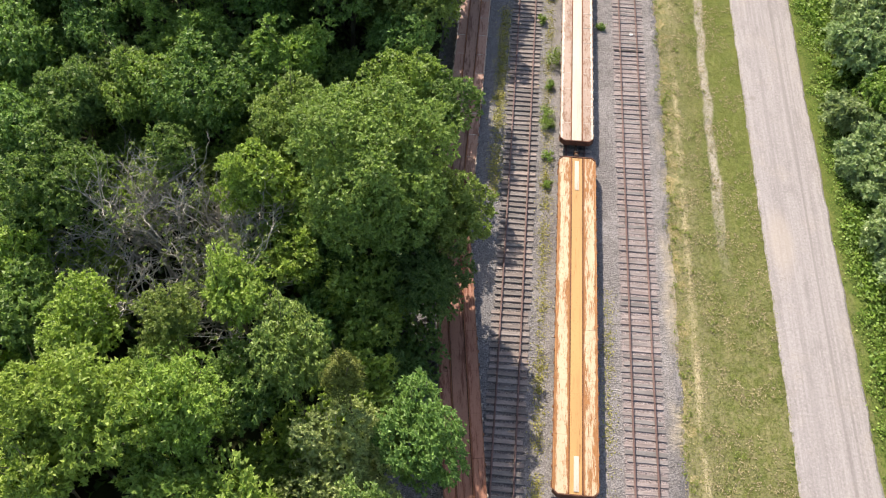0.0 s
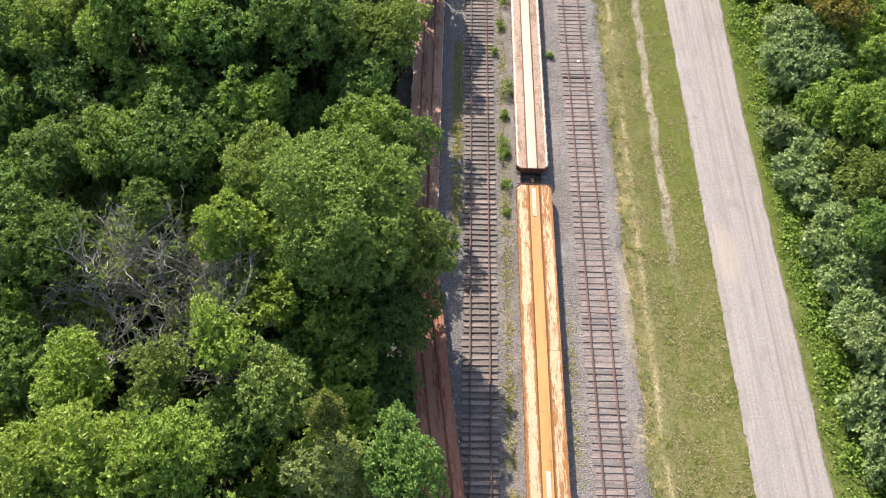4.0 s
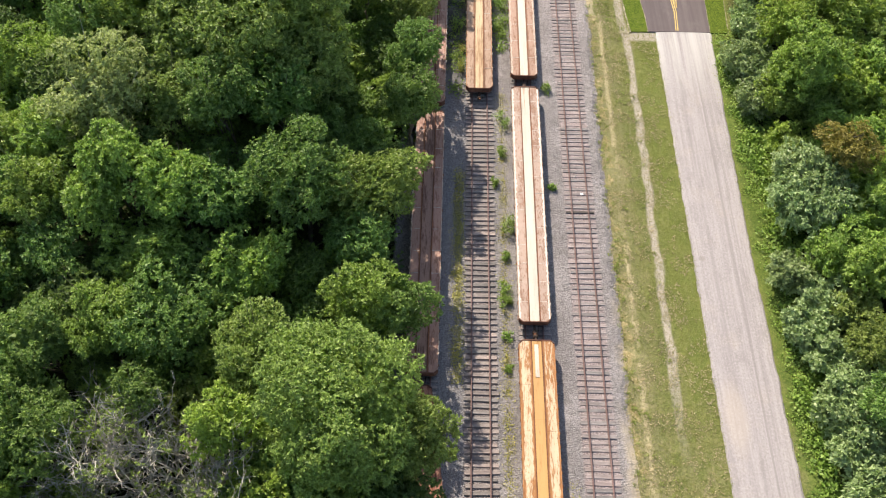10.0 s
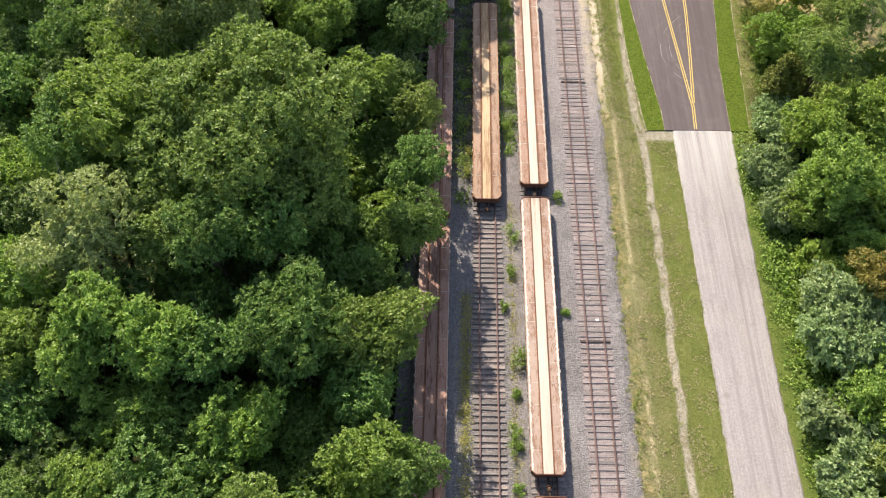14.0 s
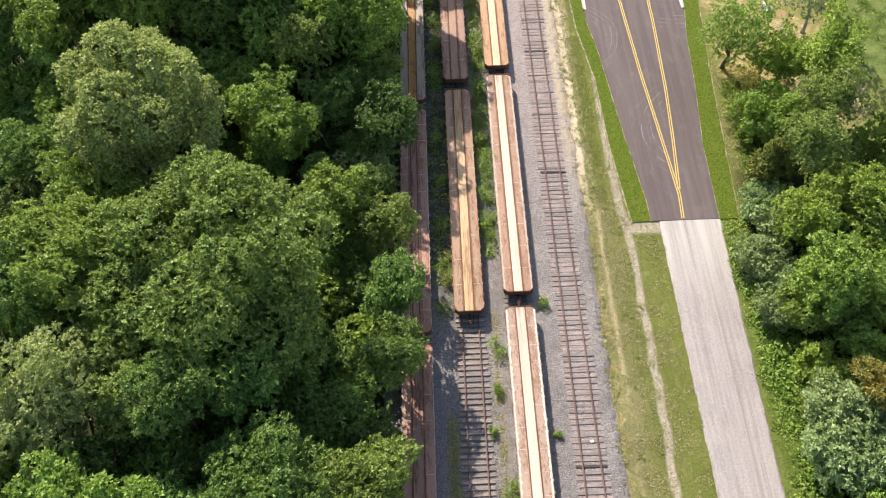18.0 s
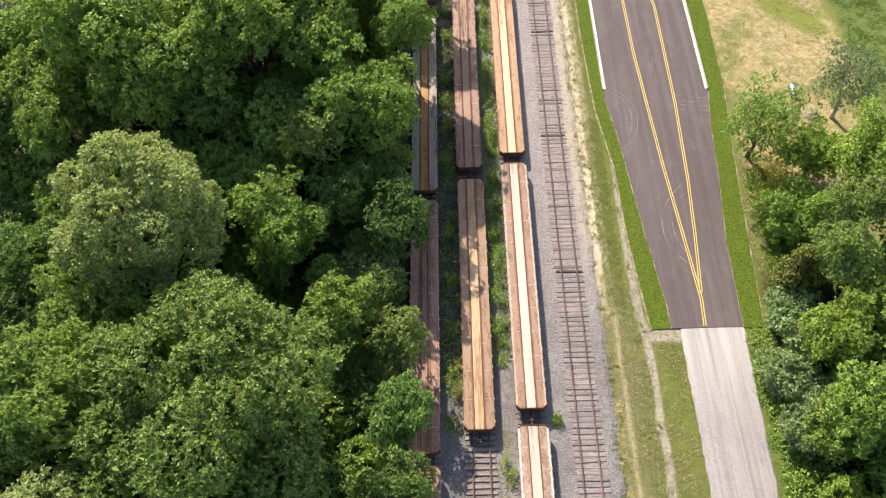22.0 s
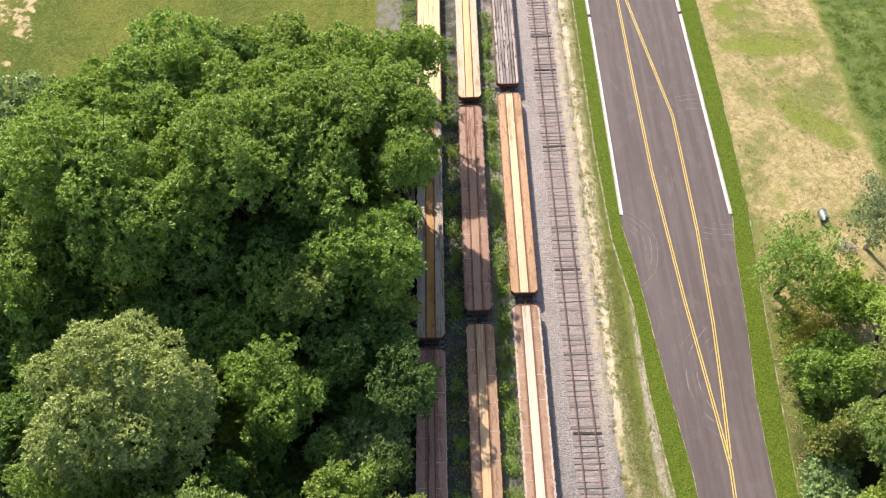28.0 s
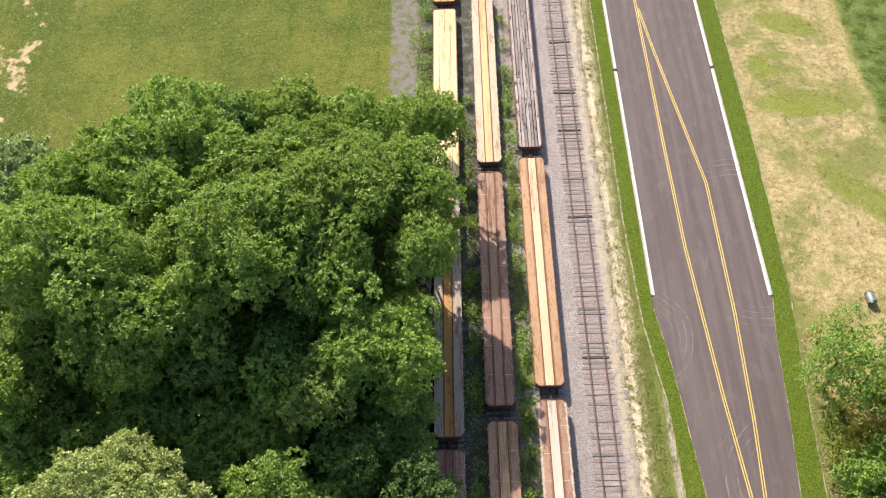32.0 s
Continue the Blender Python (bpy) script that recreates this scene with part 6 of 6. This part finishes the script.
def spread(n, x0, x1, y0, y1, z, clump=0.5):
    """Places in a rectangle, thinned out to patches."""
    pts = np.column_stack([rg.uniform(x0, x1, n), rg.uniform(y0, y1, n)])
    keep = np.array([noise.noise((a * 0.5, b * 0.5, z)) + 0.6 * noise.noise((a * 1.7, b * 1.7, 3)) > -clump for a, b in pts])
    pts = pts[keep]
    return np.column_stack([pts, np.full(len(pts), z) + rg.uniform(0, 0.06, len(pts))])


blades("grass", "short green grass on the verge", np.concatenate([spread(70000, 16.4, 23.5, 14, 88, -0.12, 0.75), spread(12000, 17.2, 20.6, 88, 112, -0.12, 0.75), spread(6500, 28.75, 31.2, 14, 85, -0.11, 0.9), spread(1500, 23.15, 23.6, 14, 85, -0.06, 0.4), spread(1500, 28.45, 28.9, 14, 84, -0.06, 0.4), spread(3600, 15.7, 16.9, 14, 88, -0.08, 0.2), spread(5500, 31.6, 34.5, 86, 118, -0.1, 0.5)]), GRASS, 1, 0.095)
blades("dry_grass", "straw-coloured dead grass in patches", np.concatenate([np.column_stack([rg.normal(16.05, 0.28, 5200), rg.uniform(14, 165, 5200), np.full(5200, -0.06)]), spread(5000, 16.0, 17.9, 14, 165, -0.1, 0.05), spread(22000, 17.5, 23.3, 14, 105, -0.1, -0.05), spread(20000, 34, 47, 96, 162, -0.1, 0.15), spread(2600, 31.9, 34.2, 86, 112, -0.1, 0.1), spread(2500, 15.8, 18.4, 105, 165, -0.1, 0.3)]), STRAW, 2, 0.15)
tufts = np.concatenate([spread(260, 16.2, 20.2, 14, 110, -0.08, 0.1), spread(260, 15.6, 17.0, 14, 165, -0.06, 0.5), spread(110, 16.0, 18.6, 96, 165, -0.06, 0.3), spread(160, 33.4, 46, 94, 162, -0.08, 0.0)])
blades("grass", "scattered darker grass tufts", (tufts[:, None, :] + rg.normal(size=(len(tufts), 14, 3)) * (0.13, 0.13, 0.03)).reshape(-1, 3), LEAF["v"], 4, 0.16)
blades("grass", "tufty meadow grass beyond the wood", np.concatenate([spread(30000, -62, -7, 134, 176, -0.1, 0.05), spread(9000, 45, 58, 105, 165, -0.1, 0.4)]), GRASS, 3, 0.13)
blades("grass", "fresh green grass beside the ballast", spread(16000, 17.0, 18.8, 88, 168, -0.1, 0.6), LEAF["v"], 5, 0.13)


def culvert_pipe(x, y):
    """A short length of corrugated metal pipe lying in the grass, open at both ends."""
    t = thing("culvert_pipe", "short grey metal pipe lying in dry grass", "pipe", "", "", Matrix.Translation((x, y, 0.28)) @ Matrix.Rotation(0.06, 4, "Z"))
    verts, faces, sides, rings = [], [], 28, 25
    for wall in (0, 1):
        for i in range(rings):
            r = 0.42 + 0.012 * math.cos(math.pi * i) - 0.035 * wall
            for k in range(sides):
                a = 2 * math.pi * k / sides
                verts.append((r * math.cos(a), -0.52 + 1.04 * i / (rings - 1), r * math.sin(a)))
    for wall in (0, 1):
        b = wall * rings * sides
        for i in range(rings - 1):
            for k in range(sides):
                q = (b + i * sides + k, b + i * sides + (k + 1) % sides, b + (i + 1) * sides + (k + 1) % sides, b + (i + 1) * sides + k)
                faces.append(q if wall else q[::-1])
    o = rings * sides
    for i in (0, rings - 1):
        for k in range(sides):
            faces.append((i * sides + k, i * sides + (k + 1) % sides, o + i * sides + (k + 1) % sides, o + i * sides + k))
    part("shell", mesh_of("shell", verts, faces, PIPE_GREY, True), t)
    for y in (-0.49, 0.49):
        ring = [(0.45 * math.cos(2 * math.pi * k / 24), y, 0.45 * math.sin(2 * math.pi * k / 24)) for k in range(25)]
        part("end_band", mesh_of("end_band", *tube_data(ring, [0.022] * 25, 5), PIPE_GREY), t)


culvert_pipe(40.8, 115.3)


def scrap(x, y):
    """A white scrap lying flat on a tie."""
    t = thing("scrap", "small white plastic scrap lying on a tie", "litter", "", "", Matrix.Translation((x, y, 0.118)) @ Matrix.Rotation(0.2, 4, "Z"))
    part("sheet", boxes_mesh("sheet", [(-0.14, 0.14, -0.12, 0.12, 0.0, 0.02, 0.006)], WHITE), t)


scrap(14.0, 63.35)


def stick(x, y, length, turn):
    t = thing("stick", "pale dry stick lying between the rails", "stick", "", "", Matrix.Translation((x, y, 0.12)) @ Matrix.Rotation(turn, 4, "Z"))
    part("branch", mesh_of("branch", *tube_data([(-length / 2, 0, 0.02), (0, 0.03, 0.04), (length / 2, 0, 0.02)], [0.03, 0.025, 0.012], 6), DEADWOOD), t)


stick(13.5, 65.4, 0.9, 1.0)
stick(13.55, 66.0, 0.6, 0.6)


def brush_pile(x, y):
    """Cut branches thrown in a heap."""
    t = thing("brush_pile", "heap of bleached cut branches under a tree", "brush pile", "", "", Matrix.Translation((x, y, -0.1)))
    r = random.Random(4)
    for _ in range(26):
        a, ln = r.uniform(0, 3.14), r.uniform(0.8, 2.0)
        p = Vector((r.gauss(0, 0.5), r.gauss(0, 0.4), r.uniform(0.05, 0.5)))
        d = Vector((math.cos(a), math.sin(a), r.uniform(-0.15, 0.15))) * ln / 2
        part("branch", mesh_of("branch", *tube_data([p - d, p + Vector((0, 0, 0.06)), p + d], [0.035, 0.03, 0.012], 5), DEADWOOD), t)


brush_pile(42.0, 111.5)
